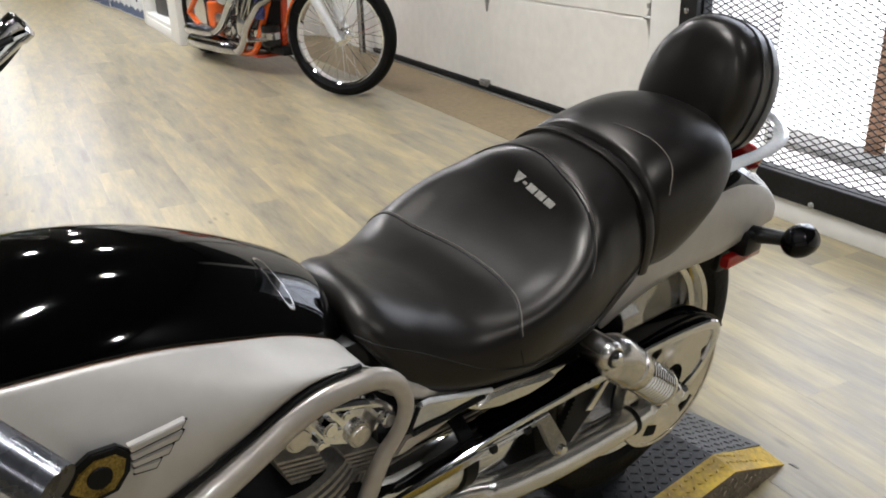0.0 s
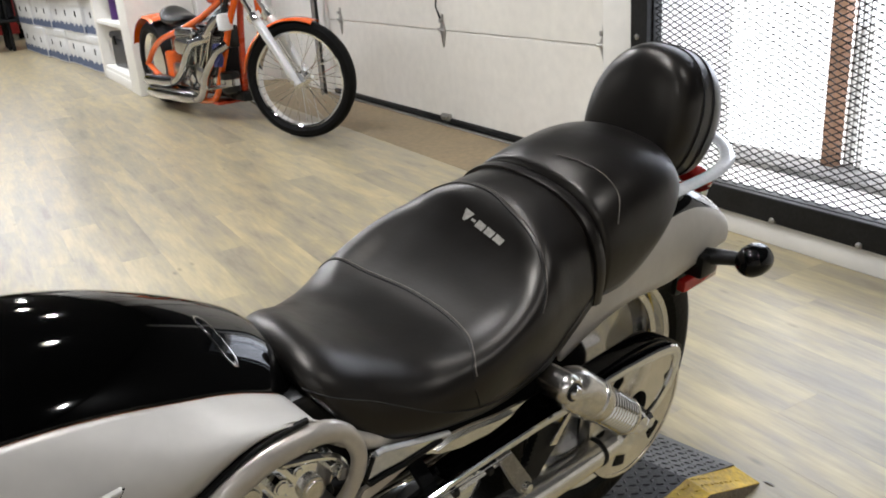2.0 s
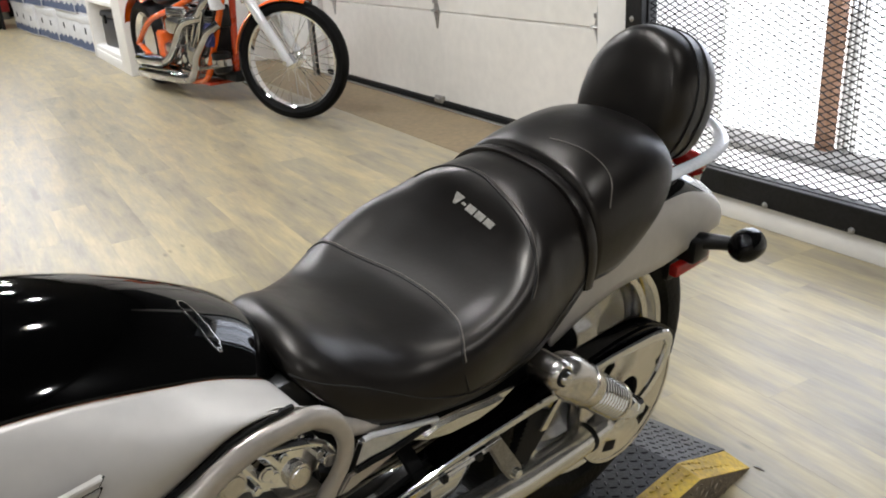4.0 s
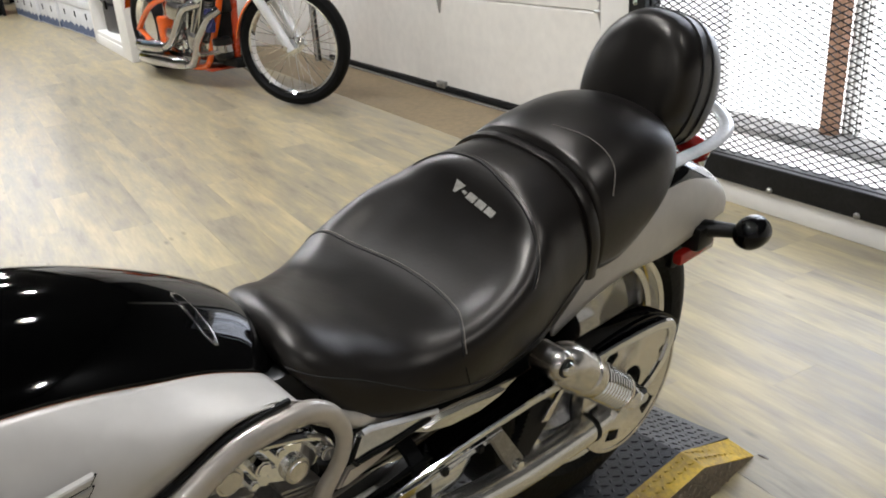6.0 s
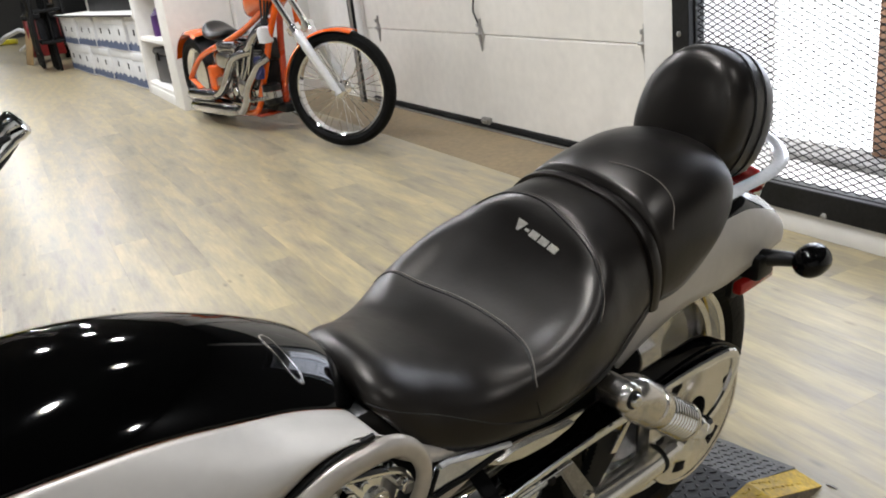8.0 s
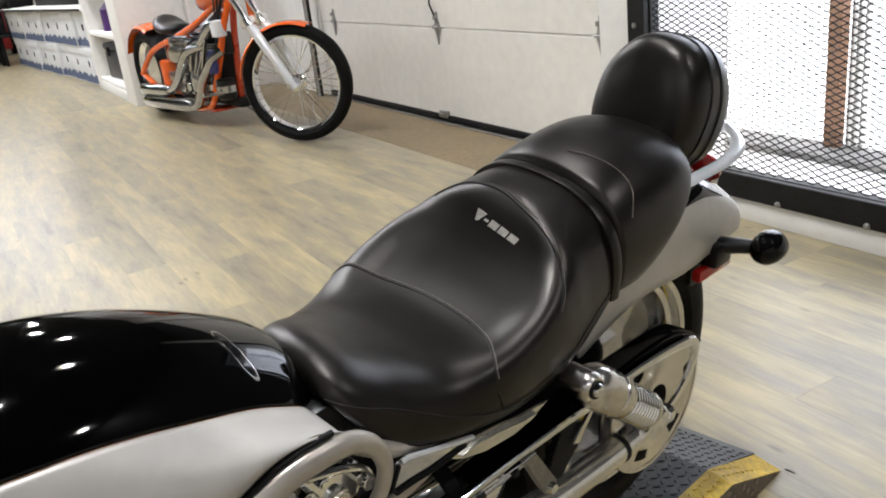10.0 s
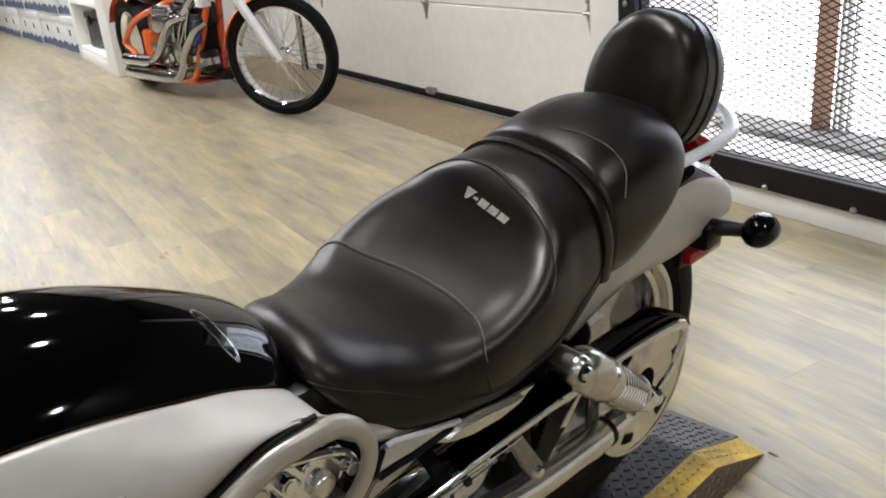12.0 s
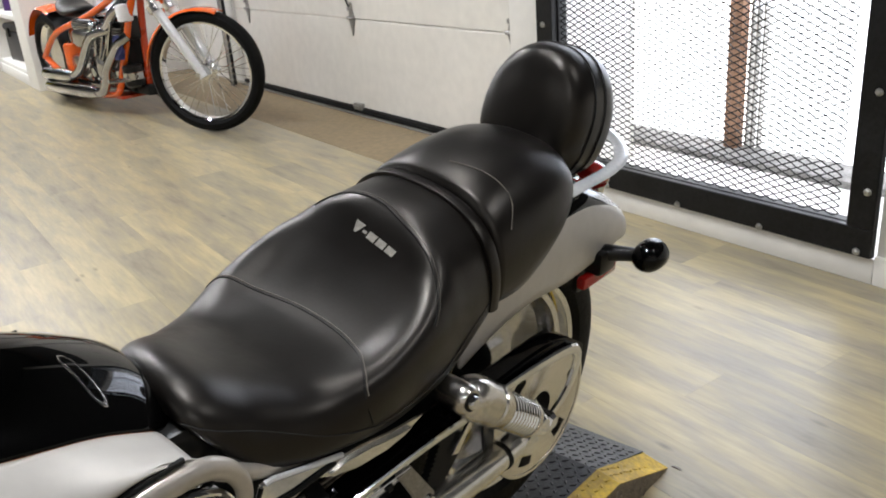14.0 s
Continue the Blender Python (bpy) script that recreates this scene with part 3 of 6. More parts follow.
front_seam = seam_path([(-0.572, 0.158), (-0.550, 0.134), (-0.534, 0.070), (-0.523, 0.013), (-0.523, -0.051), (-0.535, -0.103), (-0.559, -0.136), (-0.571, -0.150), (-0.574, -0.156)])
part("stitched_seam", tube(bmesh.new(), skin(front_seam, 0.0004), 0.0010, 6), SEAM, rider)
# pale thread, thickened to carry the bright highlight of the groove as well
part("stitched_seam", tube(bmesh.new(), skin([(x + 0.0045, y) for x, y in front_seam], 0.0002), 0.0010, 6), THREAD, rider, "grey stitching doubling as seam highlight")
ridge = seam_path([(-0.400, 0.115), (-0.377, 0.088), (-0.371, 0.054), (-0.371, 0.009), (-0.380, -0.030), (-0.3885, -0.072), (-0.397, -0.103), (-0.412, -0.130), (-0.428, -0.146), (-0.446, -0.156)])
part("stitched_seam", tube(bmesh.new(), skin(ridge, 0.0004), 0.0010, 6), SEAM, rider)
part("stitched_seam", tube(bmesh.new(), skin([(x + 0.005, y) for x, y in ridge], 0.0001), 0.0005, 6), THREAD, rider, "grey stitching doubling as seam highlight")
seam_z = curve([(-0.775, 0.672), (-0.757, 0.664), (-0.72, 0.647), (-0.669, 0.619), (-0.626, 0.596), (-0.574, 0.580), (-0.50, 0.574), (-0.44, 0.582), (-0.38, 0.598), (-0.30, 0.622)])


def flank(x, z, side):
    u = (min(0.99, max(0.0, (z - seat_low(x)) / (seat_top(x) + 0.5 * seat_edge(x) - seat_low(x))))) ** seat_n(x)
    return (x, side * (seat_wide(x) * (1 - u) ** (1 / seat_n(x)) + 0.0008), z)


for side in (-1, 1):
    low = [flank(-0.775 + 0.47 * i / 40, seam_z(-0.775 + 0.47 * i / 40), side) for i in range(41)]
    part("stitched_seam", tube(bmesh.new(), low, 0.0008, 6), SEAM, rider)
    drop = [flank(-0.574 + 0.001 * i, 0.606 - i * 0.0035, side) for i in range(9)]
    part("stitched_seam", tube(bmesh.new(), drop, 0.0008, 6), SEAM, rider)

# embroidered emblem of plain shapes, laid on the skin
def emblem(outline, n=6):
    """A slanted patch from a quad (u along, v up, both 0 to 1), laid on the seat's skin."""
    bm = bmesh.new()
    (u0, v0), (u1, v1), (u2, v2), (u3, v3) = outline
    grid = []
    for i in range(n + 1):
        row = []
        for j in range(n + 1):
            p, q = i / n, j / n
            u = (u0 * (1 - p) + u1 * p) * (1 - q) + (u3 * (1 - p) + u2 * p) * q
            v = (v0 * (1 - p) + v1 * p) * (1 - q) + (v3 * (1 - p) + v2 * p) * q
            ty = (v - 0.5) * 0.0105
            y = -0.012 - (u - 0.5) * 0.084 - 0.35 * ty
            x = -0.408 + ty + 0.08 * y
            row.append(bm.verts.new((x, y, seat_z(x, y) + 0.0021)))
        grid.append(row)
    for i in range(n):
        for j in range(n):
            bm.faces.new((grid[i][j], grid[i + 1][j], grid[i + 1][j + 1], grid[i][j + 1]))
    bmesh.ops.recalc_face_normals(bm, faces=bm.faces[:])
    return bm


emblem_quads = [((0.09, 0.0), (0.14, 0.0), (0.22, 1.0), (0.0, 1.0)), ((0.235, 0.38), (0.325, 0.38), (0.325, 0.62), (0.235, 0.62))]
for u in (0.36, 0.58, 0.80):
    emblem_quads.append(((u, 0.16), (u + 0.185, 0.16), (u + 0.185, 0.84), (u, 0.84)))
for quad in emblem_quads:
    part("embroidered_emblem", emblem(quad), LOGO, rider, "silver embroidered emblem", smooth=False)

# pillion seat
pil_top = curve([(-0.283, 0.750), (-0.25, 0.762), (-0.20, 0.772), (-0.15, 0.776), (-0.10, 0.772), (-0.05, 0.757), (-0.02, 0.735)])
pil_wide = curve([(-0.283, 0.142), (-0.22, 0.143), (-0.15, 0.138), (-0.10, 0.126), (-0.06, 0.106), (-0.02, 0.070)])
pil_low = curve([(-0.283, 0.596), (-0.22, 0.598), (-0.17, 0.618), (-0.13, 0.642), (-0.08, 0.672), (-0.02, 0.690)])
bm = bmesh.new()
xs = [-0.283 + 0.263 * i / 26 for i in range(27)]
loft(bm, [arch(x, pil_wide(x), pil_top(x), pil_low(x), -0.016, 3.2) for x in xs])
pillion = part("pillion_seat", bm, LEATHER, bike, "black leather pillion seat", sub=1)


def pil_z(x, y):
    w = pil_wide(x)
    u = min(0.9999, abs(y) / w)
    f = (1 - u ** 3.2) ** (1 / 3.2)
    return pil_low(x) + (pil_top(x) - pil_low(x)) * f - 0.016 * u * u * f


for side in (-1,):
    ps = seam_path([(-0.245, 0.000), (-0.2336, -0.040), (-0.2268, -0.077), (-0.2286, -0.1047), (-0.2479, -0.1248)], 24)
    part("stitched_seam", tube(bmesh.new(), [(x, y, pil_z(x, y) + 0.0002) for x, y in ps], 0.0009, 6), THREAD, pillion, "pale stitching")

# strap between the two seats
bm = bmesh.new()
rings = []
for x, g in ((-0.304, -0.001), (-0.303, 0.003), (-0.297, 0.0045), (-0.289, 0.0045), (-0.284, 0.003), (-0.283, -0.001)):
    rings.append(arch(x, 0.144 + g, 0.741 + g, 0.604 - 0.3 * g, -0.008, 2.75))
loft(bm, rings)
part("strap", bm, LEATHER, bike, "black leather strap across the seat")

# backrest
bm = bmesh.new()


def pad_ring(d, s):
    """Outline of the pad at depth d, scaled by s about its middle."""
    ring = []
    for i in range(36):
        a = 2 * math.pi * i / 36
        c, q = math.cos(a), math.sin(a)
        y = 0.101 * math.copysign(abs(c) ** 0.72, c) * (1 - 0.20 * max(0, q) ** 1.2 - 0.02 * max(0, -q))
        z = (0.114 if q > 0 else 0.104) * math.copysign(abs(q) ** (0.84 if q > 0 else 0.60), q)
        ring.append((d, y * s, z * s))
    return ring


PAD = pose(0.030, 0.042, 0.764, 0, 15, 0)
loft(bm, [pad_ring(d, s) for d, s in ((-0.052, 0.20), (-0.050, 0.50), (-0.046, 0.70), (-0.040, 0.82), (-0.030, 0.905), (-0.018, 0.955), (-0.004, 0.985), (0.012, 1.0), (0.034, 1.01), (0.068, 1.0), (0.090, 0.96), (0.100, 0.86), (0.102, 0.5))])
bmesh.ops.transform(bm, matrix=PAD, verts=bm.verts[:])
back = part("backrest", bm, LEATHER, bike, "padded black leather backrest", sub=1)
for d, s in ((0.012, 1.003), (0.046, 1.010)):
    bm = tube(bmesh.new(), pad_ring(d, s), 0.0016, 6, closed=True)
    bmesh.ops.transform(bm, matrix=PAD, verts=bm.verts[:])
    part("stitched_seam", bm, SEAM, back)
bm = tube(bmesh.new(), [(-0.09, -0.085, 0.680), (-0.02, -0.095, 0.694), (0.05, -0.10, 0.702), (0.11, -0.088, 0.708), (0.152, -0.050, 0.714), (0.165, 0, 0.718), (0.152, 0.050, 0.714), (0.11, 0.088, 0.708), (0.05, 0.10, 0.702), (-0.02, 0.095, 0.694)], 0.0055, 12, smooth=6, flat=2.3)
part("grab_rail", bm, BRIGHT, bike, "bright metal grab rail")
bm = tube(bmesh.new(), [(0.03, -0.03, 0.66), (0.04, -0.03, 0.72), (0.046, -0.02, 0.78)], 0.010, 10, smooth=4)
tube(bm, [(0.03, 0.06, 0.66), (0.04, 0.06, 0.72), (0.046, 0.05, 0.78)], 0.010, 10, smooth=4)
part("backrest_bracket", bm, MATT, bike)

# rear fender
for o in (rider, pillion, back):
    for q in (o, *o.children):
        lean_seat(q.data)
for q in bike.children:
    if q.name in ("strap", "grab_rail", "backrest_bracket"):
        lean_seat(q.data)
f_top = curve([(-0.33, 0.61), (-0.20, 0.660), (-0.10, 0.680), (0.0, 0.680), (0.07, 0.655), (0.13, 0.622), (0.18, 0.586), (0.225, 0.545), (0.255, 0.505)])
f_low = curve([(-0.33, 0.500), (-0.25, 0.532), (-0.17, 0.548), (-0.05, 0.540), (0.05, 0.543), (0.13, 0.545), (0.19, 0.530), (0.225, 0.512), (0.255, 0.497)])
f_wide = curve([(-0.33, 0.112), (-0.10, 0.112), (0.05, 0.104), (0.15, 0.092), (0.19, 0.078), (0.232, 0.052), (0.255, 0.020)])
bm = bmesh.new()
rings = []
for i in range(41):
    x = -0.33 + 0.585 * i / 40
    w, t, l = f_wide(x), f_top(x), f_low(x)
    ring = []
    for j in range(25):
        a = -math.pi / 2 + math.pi * j / 24
        s, c = math.sin(a), max(0, math.cos(a))
        ring.append((x, w * math.copysign(abs(s) ** 0.62, s), l + (t - l) * c ** 0.72))
    rings.append(ring)
V = [[bm.verts.new(p) for p in r] for r in rings]
for a, b in zip(V, V[1:]):
    for j in range(24):
        f = bm.faces.new((a[j], b[j], b[j + 1], a[j + 1]))
        f.material_index = 1 if (6 <= j <= 17 and a[0].co.x < 0.215) else 0
bmesh.ops.recalc_face_normals(bm, faces=bm.faces[:])
fender = part("rear_fender", bm, [SILVER, GLOSS], bike, "pearl silver rear fender with a black centre", sub=1)
md = fender.modifiers.new("thick", 'SOLIDIFY')
md.thickness, md.offset = 0.004, -1
fender.data.transform(pose(0, 0.012, 0.58, 7, 0, 0) @ pose(0, 0, -0.58))
bm = bmesh.new()
r = bmesh.ops.create_uvsphere(bm, u_segments=20, v_segments=12, radius=1.0)
bmesh.ops.transform(bm, matrix=pose(0.190, 0.022, 0.622, 0, 35, 0) @ Matrix.Diagonal((0.042, 0.034, 0.022, 1)), verts=bm.verts[:])
tail = part("tail_light", bm, RED, bike, "red tail light lens")
part("tail_light_base", lathe(bmesh.new(), [(0.0, -0.02), (0.030, -0.02), (0.034, 0.0), (0.0, 0.0)], 24, 'Z', (0.180, 0.022, 0.605)), CHROME, tail)
bm = boxes(((0.006, -0.090, 0.482), (0.112, -0.072, 0.504), 0.005))
part("reflector", bm, RED, bike, "red side reflector")
part("plate_bracket", boxes(((0.05, -0.050, 0.44), (0.18, 0.068, 0.505), 0.012)), PLASTIC, bike)

for side in (-1, 1):
    bm = tube(bmesh.new(), [(0.055, side * 0.070, 0.532), (0.078, side * 0.110, 0.536), (0.095, side * 0.148, 0.537)], [0.019, 0.014, 0.011], 14, smooth=4)
    box(bm, (0.035, min(side * 0.060, side * 0.102), 0.500), (0.088, max(side * 0.060, side * 0.102), 0.545), 0.008)
    stalk = part("signal_stalk", bm, PLASTIC, bike)
    bm = lathe(bmesh.new(), [(0.0, -0.033), (0.010, -0.031), (0.019, -0.025), (0.0255, -0.014), (0.028, 0.0), (0.028, 0.016), (0.0262, 0.020), (0.0262, 0.023), (0.0, 0.024)], 32, 'X', (0.098, side * 0.157, 0.538))
    bulb = part("turn_signal", bm, GUARD, bike, "gloss black bullet turn signal")
    part("lens", lathe(bmesh.new(), [(0.0, 0.032), (0.012, 0.030), (0.021, 0.026), (0.0245, 0.0215)], 24, 'X', (0.098, side * 0.157, 0.538)), RED, bulb)

# rear wheel
WX, WZ = -0.122, 0.325
AX, AZ = -0.160, 0.346
WY = 0.050
WS = 0.935
tyre = [(0.216, -0.075), (0.230, -0.088), (0.255, -0.092), (0.280, -0.084), (0.295, -0.058), (0.303, -0.025), (0.305, 0.0), (0.303, 0.025), (0.295, 0.058), (0.280, 0.084), (0.255, 0.092), (0.230, 0.088), (0.216, 0.075)]
rim_line = [(0.0, -0.050), (0.05, -0.050), (0.075, -0.042), (0.10, -0.034), (0.150, -0.030), (0.168, -0.032), (0.172, -0.050), (0.178, -0.062), (0.186, -0.060), (0.190, -0.066), (0.198, -0.078), (0.208, -0.082), (0.212, -0.076), (0.205, -0.066)]
wheel = part("rear_wheel", lathe(bmesh.new(), [(r * WS, h) for r, h in rim_line] + [(r * WS, -h) for r, h in rim_line[::-1]], 72, 'Y', (WX, WY, WZ)), CHROMED, bike, "polished solid disc wheel")
for lip in ([(0.180, -0.0640), (0.190, -0.0680), (0.1925, -0.0655), (0.182, -0.0600)], [(0.199, -0.0805), (0.209, -0.0840), (0.2110, -0.0800), (0.200, -0.0770)]):
    part("rim_lip", lathe(bmesh.new(), [(r * WS, h) for r, h in lip], 72, 'Y', (WX, WY, WZ), closed=True), SATIN, wheel)
part("tyre", lathe(bmesh.new(), [(r * WS, h) for r, h in tyre], 72, 'Y', (WX, WY, WZ)), RUBBER, wheel)
# sprocket with slots
bm = bmesh.new()
R0, R1, RH0, RH1 = 0.120, 0.030, 0.104, 0.082
nseg = 72
outer = []
for yy in (-0.122, -0.106):
    ringo = [bm.verts.new((AX + R0 * math.cos(2 * math.pi * i / nseg), yy, AZ + R0 * math.sin(2 * math.pi * i / nseg))) for i in range(nseg)]
    ringa = [bm.verts.new((AX + RH0 * math.cos(2 * math.pi * i / nseg), yy, AZ + RH0 * math.sin(2 * math.pi * i / nseg))) for i in range(nseg)]
    ringb = [bm.verts.new((AX + RH1 * math.cos(2 * math.pi * i / nseg), yy, AZ + RH1 * math.sin(2 * math.pi * i / nseg))) for i in range(nseg)]
    ringc = [bm.verts.new((AX + R1 * math.cos(2 * math.pi * i / nseg), yy, AZ + R1 * math.sin(2 * math.pi * i / nseg))) for i in range(nseg)]
    outer.append((ringo, ringa, ringb, ringc))
for k in range(2):
    o, a, b, c = outer[k]
    for i in range(nseg):
        j = (i + 1) % nseg
        bm.faces.new((o[i], o[j], a[j], a[i]))
        bm.faces.new((b[i], b[j], c[j], c[i]))
        if i % 12 >= 4:
            bm.faces.new((a[i], a[j], b[j], b[i]))
o0, a0, b0, c0 = outer[0]
o1, a1, b1, c1 = outer[1]
for i in range(nseg):
    j = (i + 1) % nseg
    bm.faces.new((o0[i], o1[i], o1[j], o0[j]))
    bm.faces.new((c0[i], c0[j], c1[j], c1[i]))
    if i % 12 < 4:
        bm.faces.new((a0[i], a0[j], a1[j], a1[i]))
        bm.faces.new((b0[i], b1[i], b1[j], b0[j]))
    if i % 12 == 0:
        bm.faces.new((a0[i], a1[i], b1[i], b0[i]))
    if i % 12 == 4:
        bm.faces.new((a0[i], b0[i], b1[i], a1[i]))
bmesh.ops.recalc_face_normals(bm, faces=bm.faces[:])
sprocket = part("belt_pulley", bm, ALU, bike, "polished slotted belt pulley", smooth=False)
part("pulley_backing", lathe(bmesh.new(), [(0.0, -0.102), (0.117, -0.102), (0.117, -0.094), (0.0, -0.094)], 48, 'Y', (AX, 0, AZ)), MATT, sprocket)
part("pulley_rim", lathe(bmesh.new(), [(0.118, -0.123), (0.124, -0.123), (0.1255, -0.119), (0.1255, -0.104), (0.119, -0.102)], 72, 'Y', (AX, 0, AZ), closed=True), ALU, sprocket)
part("axle_nut", lathe(bmesh.new(), [(0.0, -0.166), (0.010, -0.166), (0.015, -0.160), (0.015, -0.125), (0.022, -0.122), (0.022, -0.10), (0.0, -0.10)], 6, 'Y', (WX - 0.06, 0, WZ + 0.026)), CHROME, bike)

# belt, guard and swingarm
bm = bmesh.new()
top_run = [(AX + 0.118 * math.cos(a), AZ + 0.118 * math.sin(a)) for a in [math.radians(72 + 23 * i / 10) for i in range(11)]] + [(-0.45, 0.462), (-0.76, 0.440)]
a = [bm.verts.new((x, -0.128, z)) for x, z in top_run]
b = [bm.verts.new((x, -0.098, z)) for x, z in top_run]
for i in range(len(a) - 1):
    bm.faces.new((a[i], a[i + 1], b[i + 1], b[i]))
belt = part("drive_belt", bm, RUBBER, bike, "black toothed drive belt")
md = belt.modifiers.new("thick", 'SOLIDIFY')
md.thickness = 0.008
g_out = curve([(-0.60, 0.478), (-0.42, 0.488), (-0.314, 0.4885), (-0.234, 0.4915), (-0.16, 0.486), (-0.115, 0.467), (-0.078, 0.440)])
bm = bmesh.new()
xs = [-0.60 + 0.522 * i / 30 for i in range(31)]
outline = [(x, g_out(x)) for x in xs] + [(x, min(g_out(x) - 0.012, 0.460 - max(0, (x + 0.22)) * 0.20)) for x in xs[::-1]]
prism(bm, outline, -0.148, -0.115, 0.004)
part("belt_guard", bm, GUARD, bike, "gloss black belt guard")
bar = [(-0.190, -0.146, 0.338), (-0.150, -0.148, 0.356), (-0.122, -0.150, 0.384), (-0.106, -0.151, 0.418), (-0.108, -0.152, 0.440), (-0.128, -0.153, 0.457), (-0.19, -0.154, 0.468), (-0.29, -0.154, 0.474), (-0.376, -0.154, 0.470), (-0.454, -0.154, 0.472), (-0.585, -0.154, 0.469), (-0.686, -0.153, 0.461), (-0.80, -0.150, 0.445)]
part("guard_trim", tube(bmesh.new(), bar, [0.0075, 0.008, 0.0085, 0.009, 0.0095, 0.0095, 0.0085, 0.0075, 0.007, 0.0062, 0.006, 0.006, 0.006], 10, smooth=5, flat=0.6), CHROME, bike, "long chrome guard trim bar")
bm = bmesh.new()
prism(bm, [(-0.790, 0.440), (-0.790, 0.462), (-0.70, 0.4645), (-0.60, 0.4645), (-0.505, 0.4645), (-0.520, 0.450), (-0.560, 0.446), (-0.63, 0.442), (-0.70, 0.438)], -0.1605, -0.1580, 0.0006)
for v in bm.verts:
    v.co.y -= (v.co.z - 0.4645) * 0.445
inner = part("inner_guard", bm, CHROME, bike, "polished inner guard plate")
for k in range(2):
    part("slot", boxes(((-0.605 + 0.06 * k, -0.1595, 0.449), (-0.597 + 0.06 * k, -0.1500, 0.458), 0.0)), MATT, inner, smooth=False)
part("lower_bar", tube(bmesh.new(), [(-0.82, -0.128, 0.366), (-0.70, -0.126, 0.389), (-0.58, -0.126, 0.411)], [0.008, 0.007, 0.005], 10, smooth=3), CHROME, bike, "thin chrome lower bar")
bm = bmesh.new()
teeth = []
for i in range(11):
    teeth += [(-0.440 + i * 0.0032, 0.376 + i * 0.0064), (-0.4455 + i * 0.0032, 0.381 + i * 0.0064)]
prism(bm, teeth + [(-0.404, 0.446), (-0.352, 0.412), (-0.415, 0.352)], -0.130, -0.118)
part("belt_tensioner", bm, MATT, bike)
part("tensioner_link", prism(bmesh.new(), [(-0.398, 0.405), (-0.384, 0.400), (-0.345, 0.448), (-0.352, 0.452)], -0.138, -0.133, 0.001), ALU, bike)
bm = bmesh.new()
prism(bm, [(-0.527, 0.466), (-0.498, 0.459), (-0.452, 0.386), (-0.456, 0.374), (-0.474, 0.374), (-0.491, 0.399)], -0.154, -0.146, 0.002)
bracket = part("guard_bracket", bm, FIN, bike, "grey guard bracket")
part("bolt", lathe(bmesh.new(), [(0.0, -0.164), (0.007, -0.162), (0.009, -0.154)], 12, 'Y', (-0.468, 0, 0.385)), CHROME, bracket)
bm = tube(bmesh.new(), [(-0.190, -0.125, 0.313), (-0.227, -0.125, 0.315), (-0.309, -0.125, 0.316), (-0.434, -0.125, 0.322), (-0.535, -0.125, 0.337), (-0.575, -0.122, 0.347), (-0.605, -0.116, 0.356), (-0.80, -0.09, 0.38)], [0.019, 0.021, 0.0225, 0.0230, 0.0225, 0.020, 0.014, 0.012], 18, smooth=4)
part("swingarm", bm, SATIN, bike, "polished aluminium swingarm tube")
bm = lathe(bmesh.new(), [(0.0, -0.178), (0.018, -0.176), (0.025, -0.168), (0.025, -0.12), (0.0, -0.12)], 24, 'Y', (-0.212, 0.030, 0.315))
part("axle_carrier", bm, SATIN, bike)
bm = tube(bmesh.new(), [(-0.262, -0.125, 0.3155), (-0.270, -0.125, 0.3155)], 0.0232, 18)
part("swingarm_collar", bm, MATT, bike)
bm = tube(bmesh.new(), [(-0.17, 0.150, 0.318), (-0.40, 0.151, 0.332), (-0.82, 0.14, 0.36)], 0.03, 14)
part("swingarm", bm, ALU, bike)

